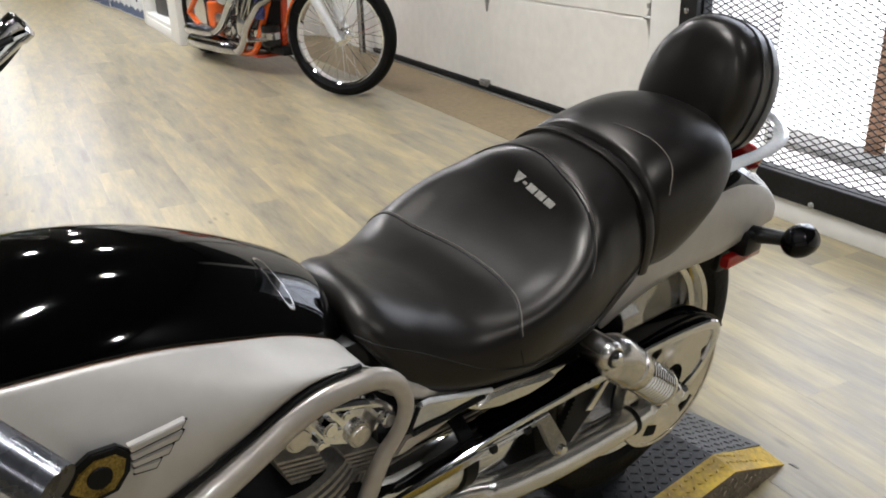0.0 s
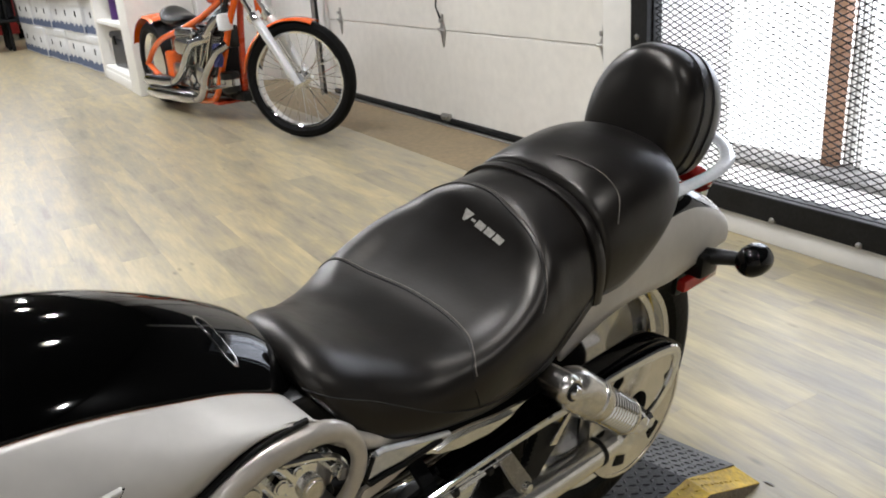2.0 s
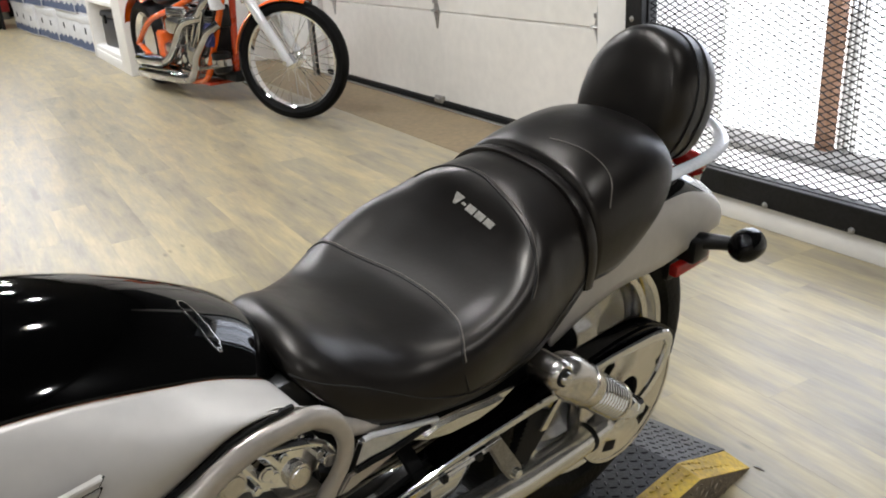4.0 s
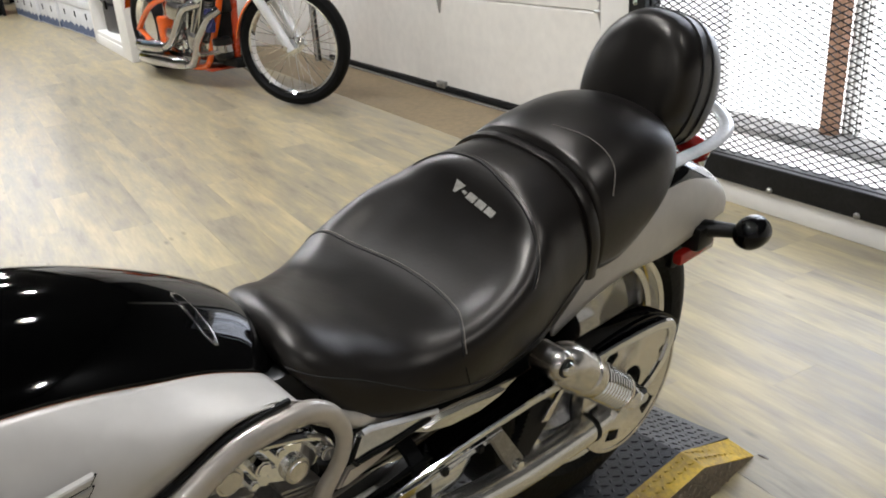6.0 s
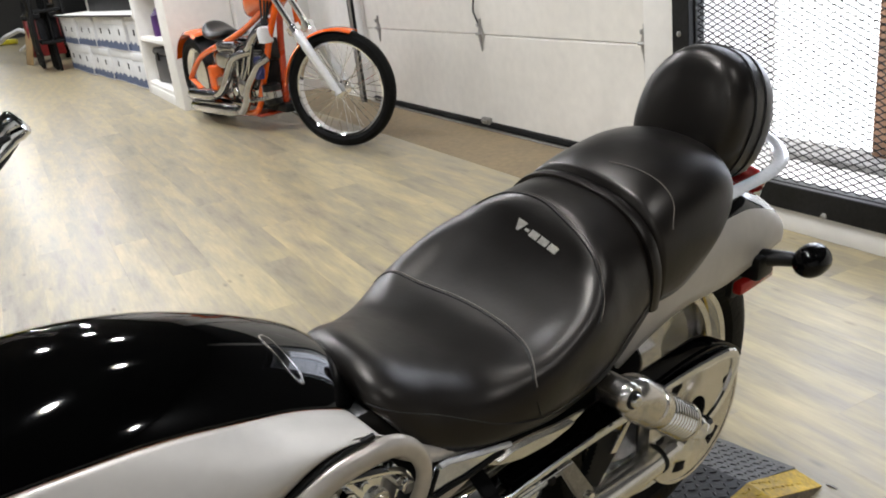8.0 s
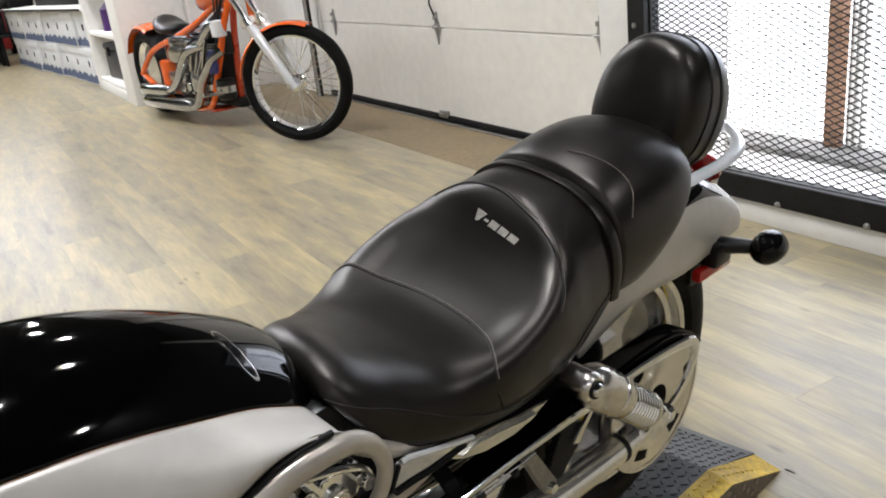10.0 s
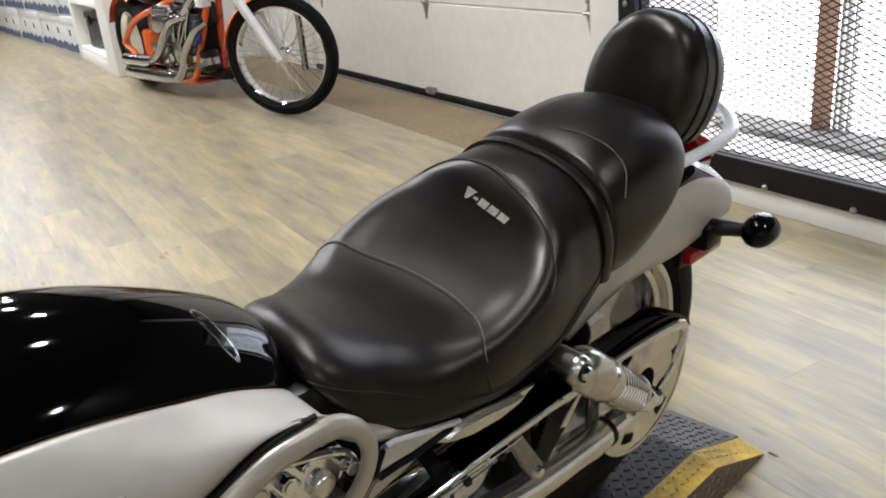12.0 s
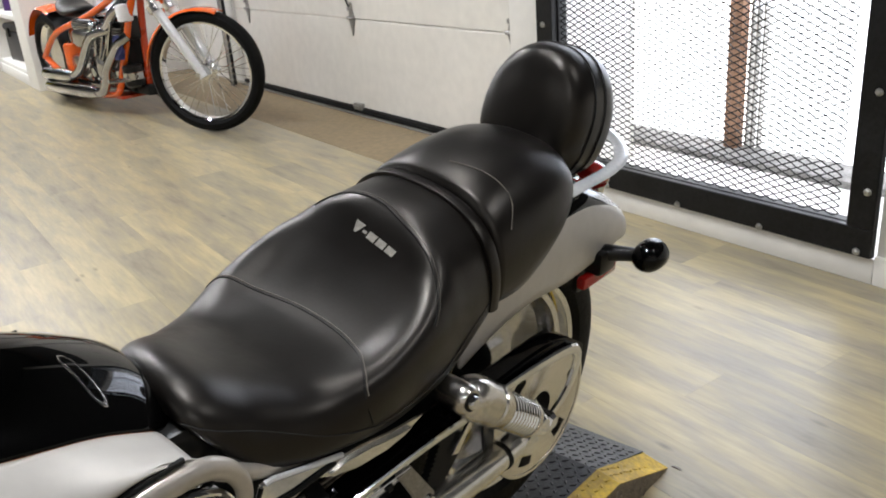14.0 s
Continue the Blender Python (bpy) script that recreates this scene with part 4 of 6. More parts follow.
# shocks
for side in (-1, 1):
    p0, p1 = Vector((-0.382, side * 0.150, 0.503)), Vector((-0.232, side * 0.152, 0.380))
    d = (p1 - p0).normalized()
    M = Matrix.Translation(p0) @ d.to_track_quat('Z', 'Y').to_matrix().to_4x4()
    ln = (p1 - p0).length
    bm = lathe(bmesh.new(), [(0.0, -0.022), (0.012, -0.020), (0.021, -0.014), (0.028, -0.004), (0.0325, 0.010), (0.0330, 0.022), (0.0330, 0.050), (0.0300, 0.053), (0.0300, 0.058), (0.0325, 0.061), (0.0325, 0.082), (0.029, 0.090), (0.0, 0.090)], 32, 'Z')
    bmesh.ops.transform(bm, matrix=M, verts=bm.verts[:])
    shock = part("shock_absorber", bm, ALU, bike, "polished shock absorber with a bare coil spring")
    bm = bmesh.new()
    turns, k = 9, 9 * 18
    pts = []
    for i in range(k + 1):
        a = 2 * math.pi * turns * i / k
        pts.append(M @ Vector((0.0265 * math.cos(a), 0.0265 * math.sin(a), 0.092 + (ln - 0.092 - 0.022) * i / k)))
    tube(bm, pts, 0.0040, 8)
    part("spring", bm, CHROME, shock)
    bm = lathe(bmesh.new(), [(0.0, 0.08), (0.0195, 0.08), (0.0195, ln - 0.028), (0.031, ln - 0.024), (0.031, ln - 0.016), (0.015, ln - 0.012), (0.015, ln + 0.01), (0.0, ln + 0.01)], 24, 'Z')
    bmesh.ops.transform(bm, matrix=M, verts=bm.verts[:])
    part("damper_rod", bm, ALU, shock)
    c = (-0.4096, 0, 0.5216)
    bm = lathe(bmesh.new(), [(0.0, side * 0.180), (0.016, side * 0.179), (0.0205, side * 0.174), (0.0215, side * 0.166), (0.0215, side * 0.134), (0.013, side * 0.128), (0.0125, side * 0.060), (0.0, side * 0.060)], 28, 'Y', c)
    part("mounting_eye", bm, ALU, shock)
    bm = lathe(bmesh.new(), [(0.0, side * 0.188), (0.007, side * 0.187), (0.0095, side * 0.184), (0.0100, side * 0.178), (0.0, side * 0.178)], 20, 'Y', c)
    part("mount_bolt", bm, CHROME, shock)
    bm = lathe(bmesh.new(), [(0.0105, side * 0.1815), (0.0128, side * 0.1815), (0.0132, side * 0.176), (0.0105, side * 0.176)], 24, 'Y', c, closed=True)
    part("bushing", bm, MATT, shock)
    bm = lathe(bmesh.new(), [(0.0, side * 0.030), (0.013, side * 0.029), (0.018, side * 0.022), (0.018, -side * 0.03), (0.0, -side * 0.03)], 16, 'Y', tuple(p1))
    part("lower_eye", bm, CHROME, shock)

# tank: black top shell and silver side covers
t_top = curve([(-1.42, 0.735), (-1.32, 0.767), (-1.22, 0.787), (-1.12, 0.797), (-1.04, 0.799), (-0.98, 0.791), (-0.92, 0.775), (-0.86, 0.750), (-0.81, 0.725), (-0.775, 0.703), (-0.755, 0.680)])
t_edge_z = curve([(-1.42, 0.745), (-1.30, 0.757), (-1.20, 0.756), (-1.11, 0.750), (-1.06, 0.745), (-1.01, 0.738), (-0.965, 0.728), (-0.91, 0.711), (-0.85, 0.690), (-0.795, 0.660), (-0.755, 0.634)])
t_edge_y = curve([(-1.42, 0.100), (-1.30, 0.120), (-1.11, 0.122), (-0.96, 0.116), (-0.85, 0.106), (-0.795, 0.098), (-0.755, 0.086)])
bm = bmesh.new()
rings = []
for i in range(49):
    x = -1.42 + 0.665 * i / 48
    w, t, e = t_edge_y(x), max(t_top(x), t_edge_z(x) + 0.012), t_edge_z(x)
    ring = []
    for j in range(29):
        a = -math.pi / 2 + math.pi * j / 28
        s, c = math.sin(a), max(0, math.cos(a))
        ring.append((x, w * math.copysign(abs(s) ** 0.9, s), e + (t - e) * (1 - abs(s) ** 2.12) ** 0.92))
    ring += [(x, w * 0.6, e - 0.05), (x, -w * 0.6, e - 0.05)]
    rings.append(ring)
loft(bm, rings)
tank = part("tank_cover", bm, GLOSS, bike, "gloss black tank cover", sub=1)
s_low = curve([(-1.36, 0.46), (-1.20, 0.520), (-1.10, 0.568), (-1.04, 0.598), (-0.98, 0.622), (-0.92, 0.646), (-0.87, 0.667), (-0.82, 0.672), (-0.785, 0.670)])
for side in (-1, 1):
    bm = bmesh.new()
    rings = []
    for i in range(41):
        x = -1.40 + 0.605 * i / 40
        y0, z0, z1 = t_edge_y(x) + 0.003, t_edge_z(x) + 0.001, s_low(x)
        h = max(0.004, z0 - z1)
        ring = []
        for j in range(11):
            u = j / 10
            out = y0 + (0.168 - y0) * math.sin(min(1.0, u * 1.25) * math.pi / 2) ** 1.0 - 0.006 * max(0, u - 0.8) / 0.2
            ring.append((x, side * out, z0 - h * (u ** 1.15)))
        rings.append(ring)
    V = [[bm.verts.new(p) for p in r] for r in rings]
    for a, b in zip(V, V[1:]):
        for j in range(10):
            bm.faces.new((a[j], b[j], b[j + 1], a[j + 1]))
    bmesh.ops.recalc_face_normals(bm, faces=bm.faces[:])
    cover = part("tank_side_cover", bm, SILVER, bike, "pearl silver tank side cover with an orange pinstripe", sub=1)
    md = cover.modifiers.new("thick", 'SOLIDIFY')
    md.thickness = 0.004
    line = [(-1.40 + 0.60 * i / 40, side * (t_edge_y(-1.40 + 0.60 * i / 40) + 0.0035), t_edge_z(-1.40 + 0.60 * i / 40) + 0.001) for i in range(41)]
    part("pinstripe", tube(bmesh.new(), line, 0.0003, 6), STRIPE, cover, "thin orange pinstripe")
    gap = [(-1.36 + 0.552 * i / 40, side * 0.166, s_low(-1.36 + 0.552 * i / 40) - 0.002) for i in range(41)]
    part("edge_gasket", tube(bmesh.new(), gap, 0.0032, 8), MATT, cover)

# filler plate at the tank's tail


def tank_z(x, y):
    w, t, e = t_edge_y(x), max(t_top(x), t_edge_z(x) + 0.012), t_edge_z(x)
    u = min(0.999, abs(y) / w) ** (1 / 0.9)
    return e + (t - e) * max(0.0, 1 - u ** 2.12) ** 0.92


def tank_patch(x0, y0, x1, y1, half, lift, bevel=0.0):
    """A strip from one point to another that follows the tank's skin."""
    bm = bmesh.new()
    d = Vector((x1 - x0, y1 - y0)).normalized()
    n = Vector((-d.y, d.x))
    top, low = [], []
    for i in range(15):
        t = i / 14
        hw = half * min(1.0, 0.35 + 6 * min(t, 1 - t))
        row, rowl = [], []
        for s in (-1, -0.5, 0, 0.5, 1):
            x, y = x0 + (x1 - x0) * t + n.x * hw * s, y0 + (y1 - y0) * t + n.y * hw * s
            z = tank_z(x, y)
            row.append(bm.verts.new((x, y, z + lift)))
            rowl.append(bm.verts.new((x, y, z - 0.004)))
        top.append(row)
        low.append(rowl)
    for i in range(14):
        for j in range(4):
            bm.faces.new((top[i][j], top[i + 1][j], top[i + 1][j + 1], top[i][j + 1]))
        bm.faces.new((low[i][0], low[i + 1][0], top[i + 1][0], top[i][0]))
        bm.faces.new((low[i][4], low[i + 1][4], top[i + 1][4], top[i][4]))
    bm.faces.new([*top[0], *low[0][::-1]])
    bm.faces.new([*top[-1], *low[-1][::-1]])
    bmesh.ops.recalc_face_normals(bm, faces=bm.faces[:])
    return bm


plate = part("latch_plate", tank_patch(-0.842, -0.030, -0.832, -0.086, 0.0058, 0.0008), ALU, bike, "slim black seat latch plate with a bright rim")
part("inlay", tank_patch(-0.8415, -0.033, -0.8325, -0.083, 0.0048, 0.0014), GLOSS, plate)
bm = boxes(((-0.80, -0.112, 0.58), (-0.735, 0.060, 0.655), 0.012))
part("seat_hinge_cover", bm, PLASTIC, bike)

# winged badge on the side cover
badge = part("tank_badge", prism(bmesh.new(), [(-1.125, 0.686), (-1.112, 0.708), (-1.092, 0.720), (-1.066, 0.718), (-1.054, 0.704), (-1.058, 0.682), (-1.072, 0.664), (-1.100, 0.662)], -0.1745, -0.167, 0.0015), MATT, bike, "antique gold badge with a silver wing")
part("shield", prism(bmesh.new(), [(-1.117, 0.687), (-1.106, 0.704), (-1.090, 0.713), (-1.070, 0.711), (-1.061, 0.701), (-1.065, 0.685), (-1.076, 0.671), (-1.098, 0.669)], -0.1765, -0.1740, 0.001), GOLD, badge)
part("centre", lathe(bmesh.new(), [(0.0, -0.178), (0.012, -0.178), (0.013, -0.176)], 16, 'Y', (-1.088, 0, 0.692)), MATT, badge)
for i, (xe, ze, zs) in enumerate(((-0.996, 0.716, 0.711), (-1.000, 0.704, 0.701), (-1.012, 0.692, 0.692), (-1.026, 0.681, 0.684))):
    prismo = [(-1.056, zs), (xe, ze), (xe - 0.006, ze - 0.0085), (-1.054, zs - 0.008)]
    part("feather", prism(bmesh.new(), prismo, -0.1745, -0.1665, 0.001), SILVER, badge)
    part("feather_edge", tube(bmesh.new(), [(-1.055, -0.1725, zs - 0.0088), (xe - 0.006, -0.1725, ze - 0.0092), (xe + 0.001, -0.1725, ze + 0.001)], 0.0012, 6), MATT, badge)

shrink = pose(-0.986, 0, 0.696) @ Matrix.Diagonal((0.80, 1, 0.80, 1)) @ pose(0.996, 0, -0.716)
for q in (badge, *badge.children):
    q.data.transform(shrink)

# frame, engine and lower parts
for side in (-1, 1):
    loop = [(-1.34, side * 0.150, 0.39), (-1.20, side * 0.160, 0.475), (-1.10, side * 0.165, 0.535), (-1.00, side * 0.168, 0.586), (-0.9165, side * 0.168, 0.626), (-0.893, side * 0.168, 0.639), (-0.8576, side * 0.168, 0.6505), (-0.822, side * 0.168, 0.6525), (-0.800, side * 0.168, 0.651), (-0.781, side * 0.167, 0.644), (-0.764, side * 0.166, 0.630), (-0.753, side * 0.166, 0.611), (-0.7493, side * 0.165, 0.592), (-0.753, side * 0.164, 0.573), (-0.762, side * 0.162, 0.555), (-0.775, side * 0.158, 0.53), (-0.80, side * 0.150, 0.45)]
    part("frame_tube", tube(bmesh.new(), loop, [0.022, 0.020, 0.018, 0.016, 0.0145, 0.0140, 0.0135, 0.0130, 0.0125, 0.0118, 0.0108, 0.0100, 0.0095, 0.0095, 0.0098, 0.011, 0.013], 18, smooth=5, flat=0.8), FRAME, bike, "silver hydroformed frame tube")
    rail = [(-0.775, side * 0.158, 0.632), (-0.745, side * 0.150, 0.606), (-0.70, side * 0.136, 0.575), (-0.60, side * 0.124, 0.545), (-0.45, side * 0.115, 0.54)]
    part("seat_rail", tube(bmesh.new(), rail, [0.010, 0.010, 0.009, 0.009, 0.009], 14, smooth=4), FRAME, bike)
    bm = bmesh.new()
    prism(bm, [(-0.731, 0.545), (-0.719, 0.571), (-0.708, 0.572), (-0.660, 0.558), (-0.609, 0.543), (-0.6435, 0.5385), (-0.6765, 0.5375), (-0.704, 0.539), (-0.726, 0.538)], side * 0.144, side * 0.150, 0.002)
    cov = part("side_plate", bm, CHROME, bike, "chrome pointed side plate")
    part("plate_lip", tube(bmesh.new(), [(-0.716, side * 0.151, 0.572), (-0.706, side * 0.152, 0.573), (-0.660, side * 0.152, 0.559), (-0.609, side * 0.151, 0.544)], 0.0036, 8), BRIGHT, cov)
    part("plate_edge", tube(bmesh.new(), [(-0.721, side * 0.152, 0.571), (-0.733, side * 0.152, 0.545), (-0.727, side * 0.152, 0.537), (-0.704, side * 0.152, 0.538), (-0.6765, side * 0.152, 0.5365), (-0.62, side * 0.151, 0.540)], 0.0028, 8), MATT, cov)
    part("lower_gusset", prism(bmesh.new(), [(-0.728, 0.524), (-0.650, 0.522), (-0.685, 0.5126), (-0.732, 0.503), (-0.744, 0.505)], side * 0.134, side * 0.141, 0.002), FRAME, bike, "silver painted gusset")
    bm = bmesh.new()
    prism(bm, [(-0.640, 0.526), (-0.600, 0.531), (-0.560, 0.527), (-0.515, 0.519), (-0.464, 0.515), (-0.500, 0.503), (-0.535, 0.499), (-0.580, 0.503), (-0.615, 0.513)], side * 0.134, side * 0.148, 0.005)
    part("seat_rail_cover", bm, SATIN, bike, "silver blade below the seat")
part("engine_block", boxes(((-1.20, -0.125, 0.16), (-0.74, 0.125, 0.50), 0.04)), MATT, bike, "dark engine block")
part("rear_subframe", boxes(((-0.70, -0.10, 0.44), (-0.36, 0.10, 0.60), 0.03)), MATT, bike)
fin_bm = bmesh.new()
bmesh.ops.create_cone(fin_bm, cap_ends=True, segments=28, radius1=0.092, radius2=0.092, depth=0.0055)
bmesh.ops.transform(fin_bm, matrix=Matrix.Diagonal((1.05, 0.80, 1, 1)), verts=fin_bm.verts[:])
fin_me = mesh_of("cooling_fin", fin_bm, FIN, False)
barrel = part("cylinder", tube(bmesh.new(), [(-0.825, -0.078, 0.39), (-0.855, -0.078, 0.53)], 0.066, 24), MATT, bike, "finned grey engine cylinder")
for i in range(13):
    fin = new("cooling_fin", fin_me)
    fin.parent = barrel
    fin.matrix_local = pose(-0.83 - i * 0.0022, -0.080, 0.40 + i * 0.0105, 0, -14, 0)
head = part("cylinder_head", prism(bmesh.new(), [(-0.905, 0.598), (-0.875, 0.616), (-0.840, 0.620), (-0.800, 0.610), (-0.765, 0.596), (-0.750, 0.572), (-0.765, 0.550), (-0.800, 0.545), (-0.850, 0.568), (-0.890, 0.582)], -0.140, -0.04, 0.008), CHROME, bike, "chrome cylinder head cover")
for bx, bz, r, yy in ((-0.867, 0.597, 0.0150, 0.149), (-0.794, 0.566, 0.0150, 0.149), (-0.835, 0.597, 0.0095, 0.156), (-0.826, 0.588, 0.0075, 0.154), (-0.762, 0.574, 0.0090, 0.156), (-0.770, 0.583, 0.0060, 0.152), (-0.845, 0.580, 0.0060, 0.152), (-0.812, 0.600, 0.0060, 0.150)):
    bm = lathe(bmesh.new(), [(0.0, -yy), (r * 0.72, -yy), (r * 0.80, -yy + 0.0015), (r * 0.97, -yy + 0.002), (r, -yy + 0.005), (r, -0.12), (0.0, -0.12)], 20 if r > 0.012 else 8, 'Y', (bx, 0, bz))
    part("head_bolt", bm, ALU if r > 0.012 else CHROME, head)
part("head_trim", tube(bmesh.new(), [(-0.830, -0.146, 0.617), (-0.805, -0.148, 0.611), (-0.782, -0.149, 0.603), (-0.765, -0.149, 0.592), (-0.755, -0.148, 0.577)], 0.0045, 10, smooth=4), CHROME, head)
for cx, cz, tilt in ((-0.867, 0.572, 14), (-0.790, 0.542, 14)):
    for k in range(6):
        fin = bmesh.new()
        box(fin, (-0.026, -0.146 + 0.002 * k, -0.0018), (0.024, -0.05, 0.0018), 0.001)
        bmesh.ops.transform(fin, matrix=pose(cx + 0.004 * k, 0, cz - 0.0085 * k, 0, tilt, 0), verts=fin.verts[:])
        part("cooling_fin", fin, FIN, barrel)
bm = tube(bmesh.new(), [(-0.86, -0.11, 0.60), (-0.80, -0.115, 0.600), (-0.77, -0.12, 0.57), (-0.762, -0.125, 0.53)], 0.006, 8, smooth=4)
part("oil_line", bm, MATT, bike)
bm = lathe(bmesh.new(), [(0.0, -0.13), (0.05, -0.125), (0.062, -0.10), (0.062, 0.07), (0.055, 0.10), (0.04, 0.115), (0.0, 0.12)], 32, 'X', (-0.63, -0.075, 0.418))
can = part("reserve_tank", bm, CHROME, bike, "silver reserve canister")
part("band", lathe(bmesh.new(), [(0.0625, -0.01), (0.066, -0.008), (0.066, 0.012), (0.0625, 0.014)], 32, 'X', (-0.62, -0.075, 0.418)), MATT, can)
bm = tube(bmesh.new(), [(-0.80, -0.13, 0.40), (-0.82, -0.14, 0.46), (-0.80, -0.135, 0.50)], 0.015, 10, smooth=5)
part("hose", bm, RUBBER, bike)
part("front_pulley_cover", lathe(bmesh.new(), [(0.0, -0.155), (0.05, -0.154), (0.072, -0.146), (0.078, -0.135), (0.078, -0.10), (0.0, -0.10)], 36, 'Y', (-0.86, 0, 0.39)), ALU, bike)
bm = tube(bmesh.new(), [(-0.60, 0.16, 0.20), (-0.20, 0.18, 0.24), (0.22, 0.19, 0.28)], 0.05, 20, smooth=3)
part("muffler", bm, CHROME, bike)
# front end
for side in (-1, 1):
    part("fork_leg", tube(bmesh.new(), [(-1.40, side * 0.10, 0.86), (-1.92, side * 0.10, 0.31)], 0.027, 16), CHROME, bike)
part("front_wheel", lathe(bmesh.new(), [(0.0, -0.02), (0.18, -0.03), (0.235, -0.045), (0.235, 0.045), (0.18, 0.03), (0.0, 0.02)], 48, 'Y', (-1.92, 0, 0.31)), ALU, bike)
part("front_tyre", lathe(bmesh.new(), [(0.235, -0.045), (0.27, -0.055), (0.30, -0.035), (0.31, 0.0), (0.30, 0.035), (0.27, 0.055), (0.235, 0.045)], 48, 'Y', (-1.92, 0, 0.31)), RUBBER, bike)
part("front_fender", lathe(bmesh.new(), [(0.325, -0.07), (0.345, -0.04), (0.35, 0), (0.345, 0.04), (0.325, 0.07)], 24, 'Y', (-1.92, 0, 0.31), a0=radians(10), a1=radians(140)), GLOSS, bike)
bm = bmesh.new()
bmesh.ops.create_uvsphere(bm, u_segments=24, v_segments=14, radius=1)
bmesh.ops.transform(bm, matrix=pose(-1.60, 0, 0.80) @ Matrix.Diagonal((0.13, 0.10, 0.10, 1)), verts=bm.verts[:])
part("headlight", bm, CHROME, bike)
part("side_stand", tube(bmesh.new(), [(-0.98, -0.12, 0.18), (-0.95, -0.24, 0.015)], 0.012, 10), MATT, bike)
# handlebar, turned to the right
bm = tube(bmesh.new(), [(-1.140, -0.323, 0.843), (-1.1715, -0.272, 0.867), (-1.24, -0.18, 0.875), (-1.36, -0.06, 0.88), (-1.37, 0.0, 0.88), (-1.33, 0.10, 0.87), (-1.16, 0.25, 0.845), (-1.04, 0.335, 0.842), (-0.985, 0.362, 0.858)], 0.0125, 14, smooth=6)
bars = part("handlebar", bm, CHROME, bike, "chrome handlebar turned to one side")
gr = lathe(bmesh.new(), [(0.0, -0.006), (0.014, -0.004), (0.0185, 0.0), (0.0185, 0.012), (0.0165, 0.016), (0.0165, 0.10), (0.019, 0.106), (0.019, 0.118), (0.0, 0.118)], 24, 'Z')
p, q = Vector((-0.922, 0.353, 0.908)), Vector((-0.990, 0.363, 0.852))
bmesh.ops.transform(gr, matrix=Matrix.Translation(p) @ (q - p).to_track_quat('Z', 'Y').to_matrix().to_4x4(), verts=gr.verts[:])
grip = part("grip", gr, CHROME, bars, "chrome and black rubber grip")
for i in range(3):
    a0 = 2 * math.pi * i / 3
    d = (q - p).normalized()
    M = Matrix.Translation(p) @ d.to_track_quat('Z', 'Y').to_matrix().to_4x4()
    part("grip_band", tube(bmesh.new(), [M @ Vector((0.0165 * math.cos(a0 + t), 0.0165 * math.sin(a0 + t), 0.018 + 0.08 * t / 1.4)) for t in [1.4 * k / 12 for k in range(13)]], 0.0045, 8), PLASTIC, grip)
bm = lathe(bmesh.new(), [(0.0, 0.0), (0.022, 0.0), (0.026, 0.008), (0.026, 0.045), (0.02, 0.055), (0.0, 0.055)], 24, 'Z')
bmesh.ops.transform(bm, matrix=Matrix.Translation(q) @ (q - p).to_track_quat('Z', 'Y').to_matrix().to_4x4(), verts=bm.verts[:])
part("throttle_housing", bm, ALU, bars, "polished switch housing")
bm = tube(bmesh.new(), [(-1.07, 0.33, 0.82), (-1.04, 0.36, 0.79), (-1.01, 0.38, 0.775)], 0.006, 8, smooth=4)
tube(bm, [(-1.02, 0.36, 0.825), (-1.06, 0.36, 0.77), (-1.12, 0.30, 0.70)], 0.005, 8, smooth=4)
part("throttle_cable", bm, MATT, bars)
bm = tube(bmesh.new(), [(-1.05, 0.38, 0.845), (-1.01, 0.415, 0.835), (-0.97, 0.43, 0.85)], [0.007, 0.006, 0.008], 8, smooth=4, flat=1.6)
part("brake_lever", bm, CHROME, bars)
# left side
bm = lathe(bmesh.new(), [(0.0, -0.005), (0.019, -0.005), (0.026, 0.006), (0.030, 0.022), (0.030, 0.048), (0.024, 0.058), (0.0, 0.058)], 28, 'Y', (-1.178, -0.298, 0.870))
perch = part("clutch_perch", bm, FIN, bars, "grey cast clutch perch")
part("clamp_bolt", lathe(bmesh.new(), [(0.0, 0.031), (0.006, 0.030), (0.007, 0.02), (0.0, 0.02)], 10, 'X', (-1.175, -0.275, 0.872)), MATT, perch)
bm = tube(bmesh.new(), [(-1.160, -0.291, 0.857), (-1.138, -0.327, 0.841), (-1.124, -0.350, 0.831)], 0.0140, 20)
part("grip", bm, GREYM, bars, "grey satin metal grip")
bm = tube(bmesh.new(), [(-1.195, -0.28, 0.835), (-1.185, -0.32, 0.81), (-1.16, -0.38, 0.78)], [0.009, 0.007, 0.008], 12, smooth=5)
part("clutch_lever", bm, CHROME, bars)
